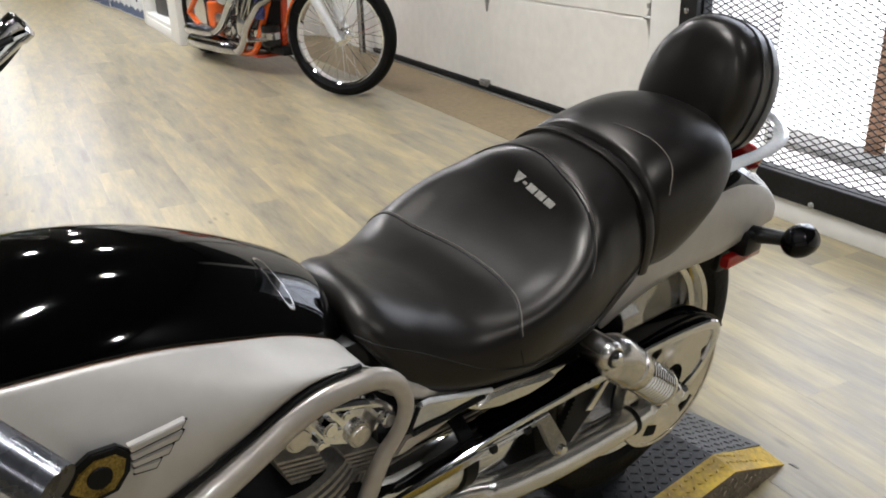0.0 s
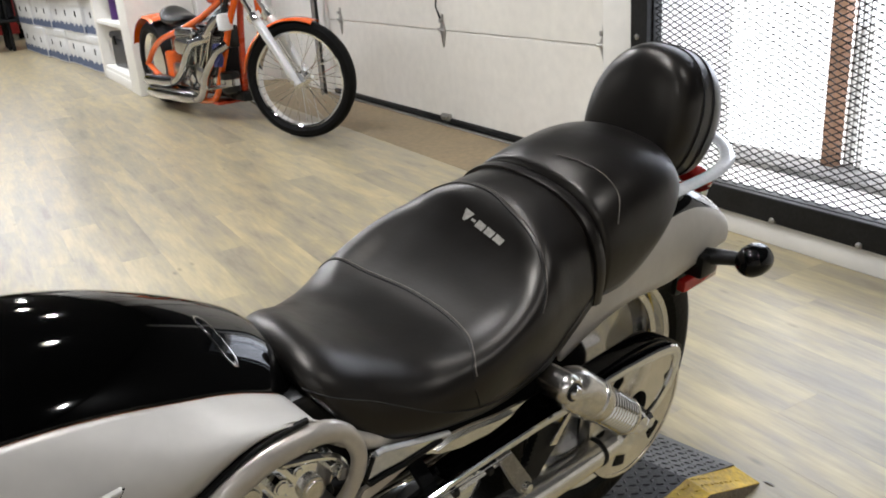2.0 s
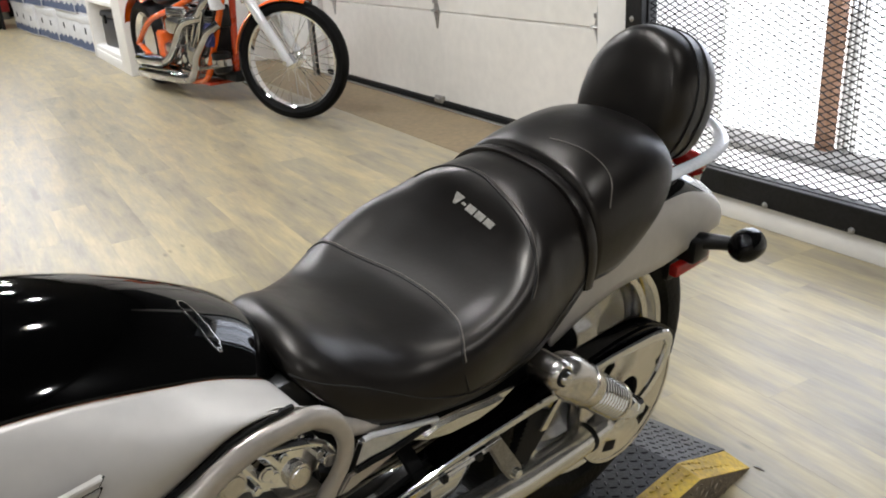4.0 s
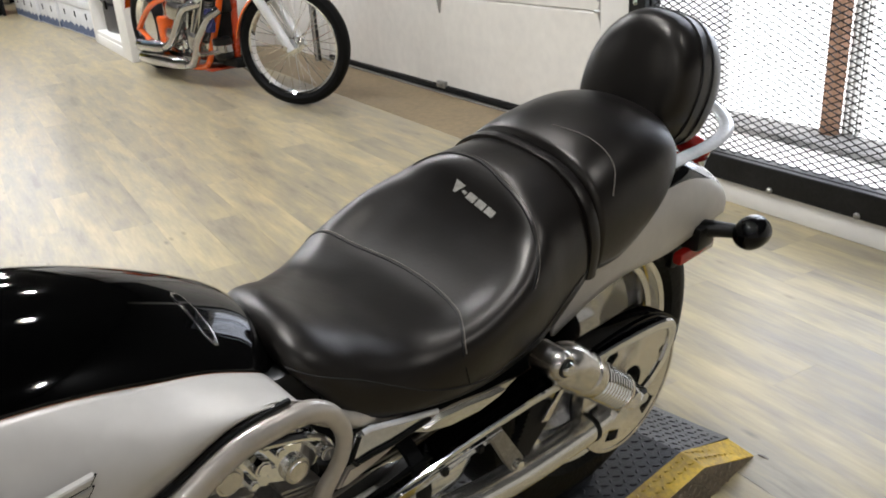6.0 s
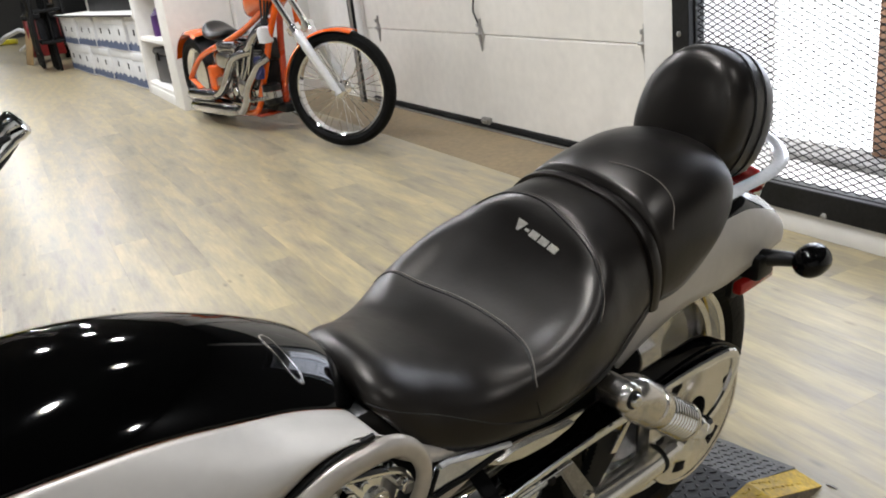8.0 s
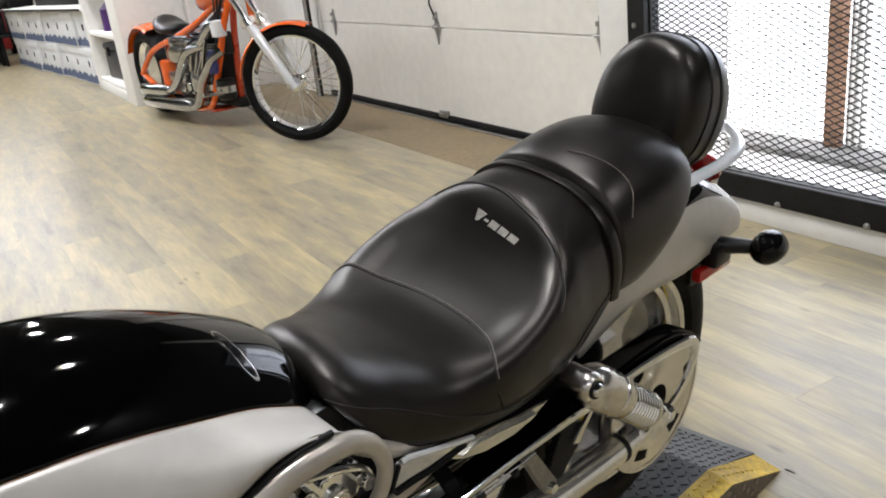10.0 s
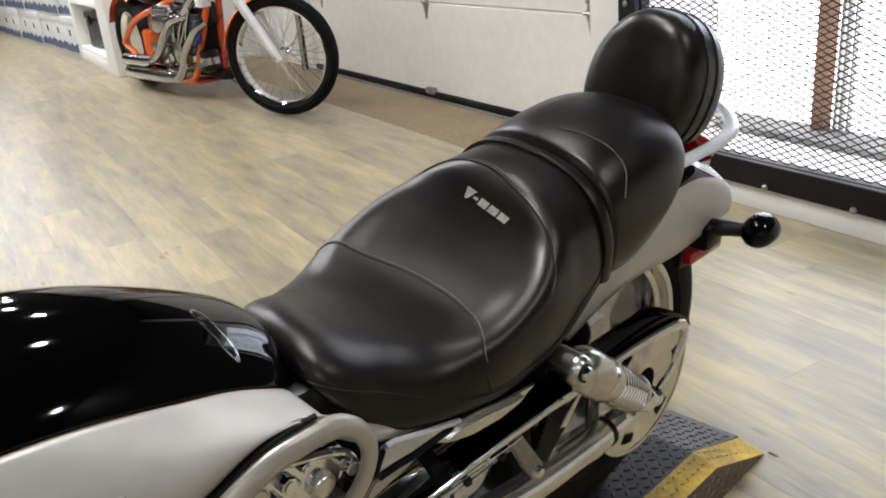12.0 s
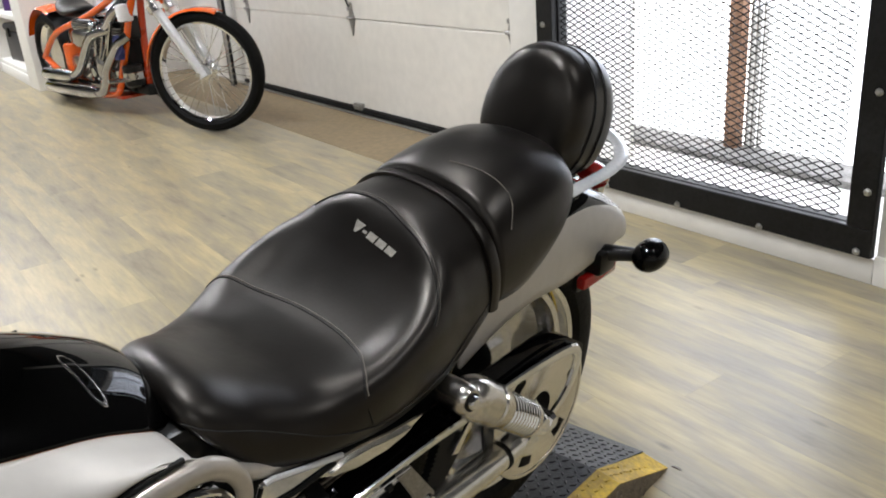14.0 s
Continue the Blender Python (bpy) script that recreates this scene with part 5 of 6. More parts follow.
for (mx, my, mz), st in (((-1.170, -0.240, 0.914), (-1.185, -0.26, 0.88)), ((-1.07, 0.33, 1.02), (-1.05, 0.33, 0.86))):
    bm = bmesh.new()
    bmesh.ops.create_uvsphere(bm, u_segments=28, v_segments=16, radius=1)
    bmesh.ops.transform(bm, matrix=pose(mx, my, mz, 0, 12, 20) @ Matrix.Diagonal((0.024, 0.048, 0.030, 1)), verts=bm.verts[:])
    mir = part("mirror", bm, MIRB if my < 0 else CHROME, bars, "oval mirror housing")
    bm = lathe(bmesh.new(), [(0.0, 0.0), (1.0, 0.0), (1.0, -0.12), (0.0, -0.12)], 32, 'X')
    bmesh.ops.transform(bm, matrix=pose(mx + 0.013, my, mz, 0, 12, 20) @ Matrix.Diagonal((0.03, 0.042, 0.025, 1)), verts=bm.verts[:])
    part("mirror_glass", bm, MIRROR, mir)
    part("mirror_stem", tube(bmesh.new(), [st, (mx - 0.01, my, mz - 0.02)], 0.006, 8), CHROME, mir)

# ---------- platform ----------
PLAT = pose(3.838, -1.874, 0, 0, 0, 103)
plat = thing("display_platform", PLAT, "black checker plate display platform with yellow painted edges", "platform")
PZ = 0.108
# deck with a sloping tail
YL, YR, XT, XE, YO = -0.083, 0.36, 0.155, 0.36, -0.134
bm = bmesh.new()
prism(bm, [(-2.4, PZ), (XT - 0.02, PZ), (XE - 0.03, 0.040), (XE - 0.03, 0.004), (-2.4, 0.004)], YL, YR)
deck = part("deck", bm, PLATE, plat, smooth=False)
# narrow yellow strip along the edge, bending down with the tail, over a bare metal side
bm = bmesh.new()
V = {}
for key, p in dict(a=(-2.4, YL, PZ + 0.001), b=(XT - 0.02, YL, PZ + 0.001), c=(XE - 0.03, YL + 0.004, 0.038), d=(XE - 0.008, YO, 0.004),
                   e=(XT - 0.015, YO, PZ * 0.86), f=(-2.4, YO, PZ * 0.86)).items():
    V[key] = bm.verts.new(p)
for f in ("abef", "bcde"):
    bm.faces.new([V[k] for k in f])
bmesh.ops.recalc_face_normals(bm, faces=bm.faces[:])
yel = part("edge_strip", bm, YELLOW, plat, "yellow painted edge strip, worn at the tail", smooth=False)
md = yel.modifiers.new("thick", 'SOLIDIFY')
md.thickness, md.offset = 0.004, -1
bm = bmesh.new()
V = {}
for key, p in dict(f=(-2.4, YO + 0.002, PZ * 0.84), e=(XT - 0.015, YO + 0.002, PZ * 0.84), d=(XE - 0.009, YO + 0.002, 0.001), g=(-2.4, YO - 0.004, 0.0)).items():
    V[key] = bm.verts.new(p)
bm.faces.new([V[k] for k in "fedg"])
bmesh.ops.recalc_face_normals(bm, faces=bm.faces[:])
side_plate = part("side_plate", bm, BAREPL, plat, "scuffed bare metal side", smooth=False)
md = side_plate.modifiers.new("thick", 'SOLIDIFY')
md.thickness, md.offset = 0.003, 0


def deck_z(x):
    return PZ if x < XT - 0.02 else PZ - (x - XT + 0.02) * (PZ - 0.04) / (XE - 0.01 - XT)


def lug(bm, m, a=0.0085, b=0.0026, h=0.0022):
    """One raised diamond of the tread: a pointed bar with a narrow top."""
    base = [bm.verts.new(m @ Vector(p)) for p in ((-a, 0, 0), (-a * 0.3, -b, 0), (a * 0.3, -b, 0), (a, 0, 0), (a * 0.3, b, 0), (-a * 0.3, b, 0))]
    top = [bm.verts.new(m @ Vector((x * 0.62, y * 0.4, h))) for x, y in ((-a, 0), (-a * 0.3, -b), (a * 0.3, -b), (a, 0), (a * 0.3, b), (-a * 0.3, b))]
    bm.faces.new(top)
    for k in range(6):
        bm.faces.new((base[k], base[(k + 1) % 6], top[(k + 1) % 6], top[k]))


part("wheel_pad", boxes(((-0.20, 0.0, PZ - 0.01), (-0.04, 0.10, PZ + 0.044), 0.008)), PLATE, plat)
LP = 0.0195
bm = bmesh.new()
for i in range(70):
    for j in range(23):
        x, y = -0.95 + i * LP, YL + 0.012 + j * LP
        if x > XE - 0.045 or y > YR - 0.01:
            continue
        lug(bm, pose(x, y, deck_z(x), 0, 18 if x > XT - 0.02 else 0, 48 if (i + j) % 2 else -42))
tagged(part("tread_lug", bm, LUGM, plat, smooth=False), kind="stuff")
strip_me = {}
for ang in (48, -42):
    bm = bmesh.new()
    lug(bm, pose(0, 0, 0, 0, 0, ang))
    strip_me[ang] = mesh_of("tread_lug", bm, YELLOW, False)
for i in range(64):
    for j in range(2):
        x, y = -0.95 + i * LP, YL - 0.011 - j * LP
        if x > XE - 0.03:
            continue
        ob = new("tread_lug", strip_me[48 if (i + j) % 2 else -42])
        ob.parent = yel
        drop = (YL - y) / (YL - YO) * PZ * 0.14
        slope = x > XT - 0.02
        z = PZ + 0.001 - drop if not slope else (PZ - drop) * (1 - (x - XT + 0.02) / (XE - XT + 0.012)) + 0.006
        ob.matrix_local = pose(x, y, z, -20 if not slope else -12, 22 if slope else 0, 0)
bm = bmesh.new()
for i in range(62):
    for j in range(5):
        x, z = -0.95 + i * LP, 0.008 + j * 0.0175
        if z > PZ * 0.80 * min(1.0, (XE - 0.02 - x) / 0.20):
            continue
        lug(bm, pose(x, YO - 0.002, z, 90, 0, 0) @ pose(0, 0, 0, 0, 0, 48 if (i + j) % 2 else -42))
tagged(part("tread_lug", bm, BAREPL, side_plate, smooth=False), kind="stuff")

# ---------- the orange chopper ----------
CHOP = pose(-0.39, -0.876, 0, 0, 0, 188) @ Matrix.Diagonal((1.13, 1.13, 1.13, 1))
chop = thing("chopper", CHOP, "orange rigid chopper with a tall spoked front wheel, parked", "motorcycle")
STEER = pose(0, 0, 0, 0, 0, 35)
WR = 0.345


def cpart(name, bm, mat, label="", parent=None, m=None, **kw):
    if m is not None:
        bmesh.ops.transform(bm, matrix=m, verts=bm.verts[:])
    return part(name, bm, mat, parent or chop, label, **kw)


FW = STEER @ pose(0, 0, WR)
rim = cpart("front_wheel", lathe(bmesh.new(), [(0.266, -0.026), (0.276, -0.030), (0.284, -0.026), (0.276, -0.012), (0.276, 0.012), (0.284, 0.026), (0.276, 0.030), (0.266, 0.026), (0.270, 0.0)], 64, 'Y', closed=True), CHROME, "chrome spoked wheel", m=FW)
cpart("tyre", lathe(bmesh.new(), [(0.280, -0.030), (0.300, -0.043), (0.322, -0.042), (0.338, -0.026), (0.345, 0.0), (0.338, 0.026), (0.322, 0.042), (0.300, 0.043), (0.280, 0.030)], 64, 'Y'), RUBBER, parent=rim, m=FW)
cpart("hub", lathe(bmesh.new(), [(0.0, -0.075), (0.014, -0.075), (0.014, -0.05), (0.042, -0.045), (0.045, -0.036), (0.022, -0.028), (0.022, 0.028), (0.045, 0.036), (0.042, 0.045), (0.014, 0.05), (0.014, 0.075), (0.0, 0.075)], 24, 'Y'), CHROME, parent=rim, m=FW)
for i in range(40):
    a = 2 * math.pi * i / 40
    side = 1 if i % 2 else -1
    b = a + (0.55 if (i // 2) % 2 else -0.55)
    p0 = Vector((0.043 * math.cos(b), side * 0.040, 0.043 * math.sin(b)))
    p1 = Vector((0.268 * math.cos(a), side * 0.006, 0.268 * math.sin(a)))
    cpart("spoke", tube(bmesh.new(), [p0, p1], 0.0023, 5), CHROME, parent=rim, m=FW)
cpart("front_fender", lathe(bmesh.new(), [(0.338, -0.055), (0.352, -0.042), (0.357, 0.0), (0.352, 0.042), (0.338, 0.055)], 30, 'Y', a0=radians(8), a1=radians(112)), ORANGE, "short orange front fender", m=FW)
for side in (-1, 1):
    low, mid, top = Vector((0.0, side * 0.085, WR)), Vector((0.205, side * 0.085, 0.72)), Vector((0.56, side * 0.085, 1.38))
    leg = cpart("fork_leg", tube(bmesh.new(), [low + Vector((-0.02, 0, -0.02)), mid], [0.025, 0.030], 14), BRIGHT, "polished fork leg", m=STEER)
    cpart("fork_tube", tube(bmesh.new(), [mid, top], 0.019, 14), CHROME, parent=leg, m=STEER)
    cpart("fork_collar", tube(bmesh.new(), [mid - Vector((0.012, 0, 0.024)), mid + Vector((0.006, 0, 0.012))], 0.042, 14), CHROME, parent=leg, m=STEER)
cpart("axle", tube(bmesh.new(), [(0, -0.12, WR), (0, 0.12, WR)], 0.013, 12), CHROME, m=STEER)
cpart("handlebar", tube(bmesh.new(), [(0.85, -0.38, 1.55), (0.62, -0.30, 1.52), (0.55, 0, 1.42), (0.62, 0.30, 1.52), (0.85, 0.38, 1.55)], 0.0125, 10, smooth=5), CHROME, m=STEER)
# frame
cpart("neck", tube(bmesh.new(), [(0.42, 0, 0.94), (0.52, 0, 1.12)], 0.034, 14), ORANGE)
bm = bmesh.new()
rings = []
for x, w, zt, zl in ((0.48, 0.03, 1.00, 0.93), (0.53, 0.075, 1.06, 0.87), (0.63, 0.115, 1.08, 0.81), (0.78, 0.125, 1.05, 0.77), (0.91, 0.105, 0.98, 0.75), (1.00, 0.06, 0.91, 0.76), (1.03, 0.02, 0.86, 0.79)):
    rings.append([(x, w * math.copysign(abs(math.cos(a)) ** 0.8, math.cos(a)), (zt + zl) / 2 + (zt - zl) / 2 * math.copysign(abs(math.sin(a)) ** 0.8, math.sin(a))) for a in [2 * math.pi * k / 24 for k in range(24)]])
loft(bm, rings)
cpart("fuel_tank", bm, ORANGE, "orange fuel tank", sub=1)
bm = bmesh.new()
rings = []
for x, w, z, h in ((1.42, 0.05, 0.655, 0.014), (1.46, 0.095, 0.648, 0.034), (1.53, 0.125, 0.640, 0.044), (1.61, 0.130, 0.648, 0.050), (1.68, 0.115, 0.690, 0.056), (1.715, 0.06, 0.715, 0.030)):
    rings.append([(x, w * math.cos(a), z + h * math.sin(a)) for a in [2 * math.pi * k / 20 for k in range(20)]])
loft(bm, rings)
cpart("saddle", bm, PLASTIC, "black leather solo saddle", sub=1)
RW = pose(2.0, 0, 0.32)
rw = cpart("rear_wheel", lathe(bmesh.new(), [(0.0, -0.06), (0.05, -0.06), (0.06, -0.03), (0.19, -0.05), (0.215, -0.075), (0.225, -0.075), (0.225, 0.075), (0.215, 0.075), (0.19, 0.05), (0.0, 0.06)], 48, 'Y'), CHROME, m=RW)
cpart("tyre", lathe(bmesh.new(), [(0.222, -0.078), (0.25, -0.095), (0.29, -0.09), (0.312, -0.06), (0.32, 0.0), (0.312, 0.06), (0.29, 0.09), (0.25, 0.095), (0.222, 0.078)], 48, 'Y'), RUBBER, parent=rw, m=RW)
fb = lathe(bmesh.new(), [(0.335, -0.115), (0.352, -0.10), (0.362, -0.05), (0.364, 0.0), (0.362, 0.05), (0.352, 0.10), (0.335, 0.115)], 34, 'Y', a0=radians(22), a1=radians(118))
cpart("rear_fender", fb, ORANGE, "orange rear fender", m=RW)
# V-twin
case = cpart("crankcase", boxes(((0.92, -0.10, 0.17), (1.28, 0.10, 0.40), 0.05)), ALU, "polished crankcase")
cpart("cam_cover", lathe(bmesh.new(), [(0.0, 0.145), (0.07, 0.143), (0.095, 0.130), (0.10, 0.10), (0.0, 0.10)], 30, 'Y', (1.10, 0, 0.31)), CHROMED, parent=case)
for tilt, bx in ((-22, 1.02), (22, 1.17)):
    bm = bmesh.new()
    for i in range(12):
        r = bmesh.ops.create_cone(bm, cap_ends=True, segments=20, radius1=0.082, radius2=0.082, depth=0.007)
        bmesh.ops.translate(bm, vec=(0, 0, 0.02 + i * 0.016), verts=r["verts"])
    r = bmesh.ops.create_cone(bm, cap_ends=True, segments=20, radius1=0.068, radius2=0.068, depth=0.22)
    bmesh.ops.translate(bm, vec=(0, 0, 0.10), verts=r["verts"])
    cyl = cpart("cylinder", bm, FIN, "finned cylinder", m=pose(bx, 0, 0.38, 0, tilt, 0))
    bm = boxes(((-0.085, -0.075, 0.0), (0.085, 0.075, 0.065), 0.025))
    cpart("rocker_cover", bm, CHROMED, parent=cyl, m=pose(bx, 0, 0.38, 0, tilt, 0) @ pose(0, 0, 0.215))
    for dy in (0.06, 0.085):
        cpart("pushrod_tube", tube(bmesh.new(), [(1.10, 0.115, 0.36), (bx + (0.07 if tilt > 0 else -0.07), dy, 0.60)], 0.012, 8), CHROMED, parent=cyl)
cpart("primary_cover", boxes(((0.95, -0.19, 0.20), (1.62, -0.10, 0.40), 0.045)), CHROMED)
cpart("transmission", boxes(((1.34, -0.10, 0.18), (1.62, 0.11, 0.36), 0.03)), ALU)
cpart("foot_peg", tube(bmesh.new(), [(0.70, 0.13, 0.26), (0.70, 0.27, 0.27)], 0.014, 10), CHROMED)
cpart("coil_cover", lathe(bmesh.new(), [(0.0, 0.06), (0.04, 0.055), (0.05, 0.03), (0.045, -0.04), (0.0, -0.05)], 18, 'Z', (0.62, 0.12, 0.66)), BOXW, "white coil cover")
cpart("side_stand", tube(bmesh.new(), [(1.05, -0.12, 0.14), (0.98, -0.26, 0.004)], 0.012, 8), CHROMED)

for o in chop.children:
    for q in (o, *o.children):
        if any(w in o.name for w in ("front", "fork", "axle", "handlebar")):
            continue
        if "rear_wheel" in o.name or "rear_fender" in o.name:
            q.data.transform(Matrix.Translation((0.19, 0, 0)))
        else:
            q.data.transform(Matrix.Diagonal((1.095, 1, 1, 1)))

# frame loops, pipes and fittings of the chopper
for side in (-1, 1):
    cpart("frame_tube", tube(bmesh.new(), [(0.52, side * 0.03, 0.96), (0.64, side * 0.10, 0.68), (0.75, side * 0.12, 0.47), (0.87, side * 0.125, 0.31), (0.95, side * 0.125, 0.20), (1.08, side * 0.13, 0.135), (1.50, side * 0.13, 0.125), (1.95, side * 0.13, 0.23), (2.19, side * 0.13, 0.32)], 0.021, 12, smooth=5), ORANGE, "orange frame tube")
    cpart("stay_tube", tube(bmesh.new(), [(0.52, side * 0.03, 0.93), (0.97, side * 0.08, 0.73), (1.34, side * 0.12, 0.615), (1.86, side * 0.135, 0.50), (2.19, side * 0.135, 0.32)], 0.021, 12, smooth=5), ORANGE, "orange frame tube")
cpart("front_tube", tube(bmesh.new(), [(0.60, 0, 0.96), (0.70, 0, 0.70), (0.755, 0, 0.45), (0.80, 0, 0.20), (0.86, 0, 0.15)], 0.022, 12, smooth=4), REDO, "red-orange front frame tube")
cpart("bottom_plate", boxes(((0.95, -0.12, 0.115), (1.28, 0.135, 0.135), 0.005)), REDO)
cpart("battery_cover", boxes(((1.40, -0.11, 0.41), (1.72, 0.11, 0.575), 0.03)), CHROMED, "pale grey battery cover")
cpart("oil_tank", lathe(bmesh.new(), [(0.0, -0.105), (0.09, -0.105), (0.105, -0.09), (0.105, 0.09), (0.09, 0.105), (0.0, 0.105)], 28, 'Z', (1.80, 0.02, 0.325)), ORANGE, "orange oil tank")
pipe = cpart("exhaust_pipe", tube(bmesh.new(), [(1.00, 0.10, 0.55), (1.08, 0.16, 0.535), (1.19, 0.17, 0.49), (1.32, 0.17, 0.39), (1.43, 0.17, 0.30), (1.55, 0.17, 0.245), (1.66, 0.17, 0.228)], 0.030, 14, smooth=5), CHROMED, "chrome exhaust pipe")
cpart("muffler", tube(bmesh.new(), [(1.60, 0.17, 0.230), (1.70, 0.17, 0.226), (2.10, 0.17, 0.212), (2.20, 0.165, 0.202)], [0.034, 0.046, 0.048, 0.022], 16), CHROMED, parent=pipe)
pipe = cpart("exhaust_pipe", tube(bmesh.new(), [(0.70, 0.12, 0.53), (0.74, 0.165, 0.49), (0.88, 0.17, 0.40), (1.00, 0.17, 0.31), (1.06, 0.17, 0.22), (1.16, 0.17, 0.155), (1.30, 0.17, 0.142)], 0.030, 14, smooth=5), CHROMED, "chrome exhaust pipe")
cpart("muffler", tube(bmesh.new(), [(1.22, 0.17, 0.146), (1.34, 0.17, 0.142), (2.08, 0.17, 0.122), (2.18, 0.165, 0.112)], [0.034, 0.048, 0.050, 0.022], 16), CHROMED, parent=pipe)
cover = cpart("timing_cover", lathe(bmesh.new(), [(0.0, 0.150), (0.03, 0.150), (0.036, 0.143), (0.05, 0.140), (0.075, 0.130), (0.082, 0.11), (0.082, 0.08), (0.0, 0.08)], 26, 'Y', (1.29, 0, 0.27)), CHROMED, "chrome timing cover")
cpart("cover_band", lathe(bmesh.new(), [(0.038, 0.146), (0.047, 0.146), (0.047, 0.139)], 20, 'Y', (1.29, 0, 0.27)), MATT, parent=cover)
for k in range(4):
    cpart("rib", boxes(((1.08 + 0.045 * k, 0.10, 0.18), (1.10 + 0.045 * k, 0.125, 0.34 - 0.02 * k), 0.004)), CHROMED, parent=cover, m=None)
cleaner = cpart("air_cleaner", boxes(((1.14, 0.08, 0.535), (1.46, 0.17, 0.62), 0.028)), CHROMED, "ribbed chrome air cleaner")
for k in range(5):
    cpart("rib", tube(bmesh.new(), [(1.17, 0.172, 0.550 + 0.014 * k), (1.42, 0.172, 0.545 + 0.016 * k)], 0.0045, 8), CHROMED if k % 2 else MATT, parent=cleaner)
cpart("intake", tube(bmesh.new(), [(0.80, 0.02, 0.74), (0.88, 0.10, 0.66), (0.98, 0.12, 0.58), (1.10, 0.12, 0.56)], [0.042, 0.038, 0.030, 0.026], 14, smooth=4), CHROMED, "bright intake pipe")
for k, (x0, z0, x1, z1) in enumerate(((1.16, 0.36, 1.04, 0.55), (1.12, 0.36, 0.96, 0.53), (1.02, 0.40, 0.90, 0.60), (1.22, 0.38, 1.20, 0.54))):
    cpart("pushrod_tube", tube(bmesh.new(), [(x0, 0.135, z0), (x1, 0.125, z1)], 0.012, 8), CHROMED)
# matt black block added to darken the gaps between the engine parts
cpart("engine_plate", boxes(((0.86, -0.06, 0.16), (1.62, 0.085, 0.60), 0.02)), MATT)
for k in range(9):
    z = 0.42 + 0.017 * k
    cpart("cooling_fin", boxes(((0.93 - 0.010 * k, 0.02, z), (1.10 - 0.012 * k, 0.118, z + 0.006), 0.002)), FIN, parent=case)
    cpart("cooling_fin", boxes(((1.16 + 0.006 * k, 0.02, z), (1.33 + 0.006 * k, 0.118, z + 0.006), 0.002)), FIN, parent=case)
for bx, bz in ((1.02, 0.30), (1.08, 0.225), (1.18, 0.215), (1.33, 0.36), (1.38, 0.27), (1.00, 0.37)):
    cpart("cover_bolt", lathe(bmesh.new(), [(0.0, 0.150), (0.009, 0.149), (0.012, 0.142), (0.012, 0.10)], 10, 'Y', (bx, 0, bz)), CHROMED, parent=case)
for k in range(4):
    cpart("brake_line", tube(bmesh.new(), [(0.62 + 0.02 * k, 0.05 + 0.02 * k, 0.90), (0.72 + 0.03 * k, 0.10, 0.70 - 0.05 * k), (0.80 + 0.05 * k, 0.12, 0.48 - 0.04 * k), (0.92 + 0.06 * k, 0.11, 0.30)], 0.006, 6, smooth=4), PLASTIC, "thin black line")
cpart("regulator", boxes(((0.72, 0.02, 0.50), (0.79, 0.09, 0.64), 0.012)), PLASTIC, "black regulator on the frame")
filt = cpart("oil_filter", lathe(bmesh.new(), [(0.0, -0.07), (0.045, -0.07), (0.062, -0.055), (0.062, 0.06), (0.05, 0.07), (0.0, 0.07)], 24, 'Z', (0.80, 0.09, 0.275)), PLASTIC, "black oil filter")
cpart("band", lathe(bmesh.new(), [(0.0625, -0.02), (0.066, -0.018), (0.066, 0.025), (0.0625, 0.028)], 24, 'Z', (0.80, 0.09, 0.275)), CHROMED, parent=filt)
cpart("mount_block", boxes(((0.70, -0.06, 0.15), (0.92, 0.06, 0.21), 0.012)), MATT)
bm = bmesh.new()
rings = []
for k in range(9):
    z = 0.535 - k * 0.018
    w = 0.035 + 0.045 * math.sin(k * 0.2)
    rings.append([(0.745 + 0.012 * k * 0.6 + 0.008 * math.sin(k * 1.1) + w * math.cos(a), 0.165 + 0.010 * math.sin(3 * a + k) + 0.016 * math.sin(a), z) for a in [2 * math.pi * j / 16 for j in range(16)]])
loft(bm, rings)
cpart("hanging_cloth", bm, BLUE, "dark blue cloth hung on the frame")

# ---------- shelf unit and cartons ----------
shelf = thing("shelf_unit", pose(0, 0, 0), "white open shelf unit holding small goods", "shelf")
SX0, SX1, SY0, SY1 = -5.45, -3.40, -1.38, -0.76
part("side_panel", boxes(((SX1 - 0.42, SY0, 0), (SX1, SY1, 2.4), 0.006)), WALL, shelf)
part("side_panel", boxes(((SX0, SY0, 0), (SX0 + 0.14, SY1, 2.4), 0.006)), WALL, shelf)
for z in (0.10, 0.60, 1.10, 1.62, 2.15):
    part("shelf_board", boxes(((SX0 + 0.14, SY0 + 0.012, z), (SX1 - 0.42, SY1, z + 0.045), 0.004)), WALL, shelf)
part("plinth", boxes(((SX0 + 0.14, SY0 + 0.004, 0), (SX1 - 0.42, SY1, 0.10), 0.003)), WALL, shelf)
part("back_panel", boxes(((SX0 + 0.14, SY1 - 0.02, 0.145), (SX1 - 0.42, SY1 - 0.004, 2.4))), WALL, shelf)
case = thing("tool_case", pose(-4.55, -1.05, 0.145, 0, 0, 6), "dark grey plastic tool case on the lower shelf", "case")
part("body", boxes(((-0.45, -0.22, 0), (0.45, 0.2, 0.30), 0.03)), GREYP, case)
part("lid", boxes(((-0.46, -0.23, 0.302), (0.46, 0.21, 0.38), 0.03)), GREYP, case)
for dx in (-0.25, 0.25):
    part("latch", boxes(((dx - 0.04, -0.25, 0.25), (dx + 0.04, -0.228, 0.34), 0.006)), PLASTIC, case)
goods = thing("bottle_crate", pose(-4.85, -1.12, 0.645), "purple plastic jug on the middle shelf", "jug")
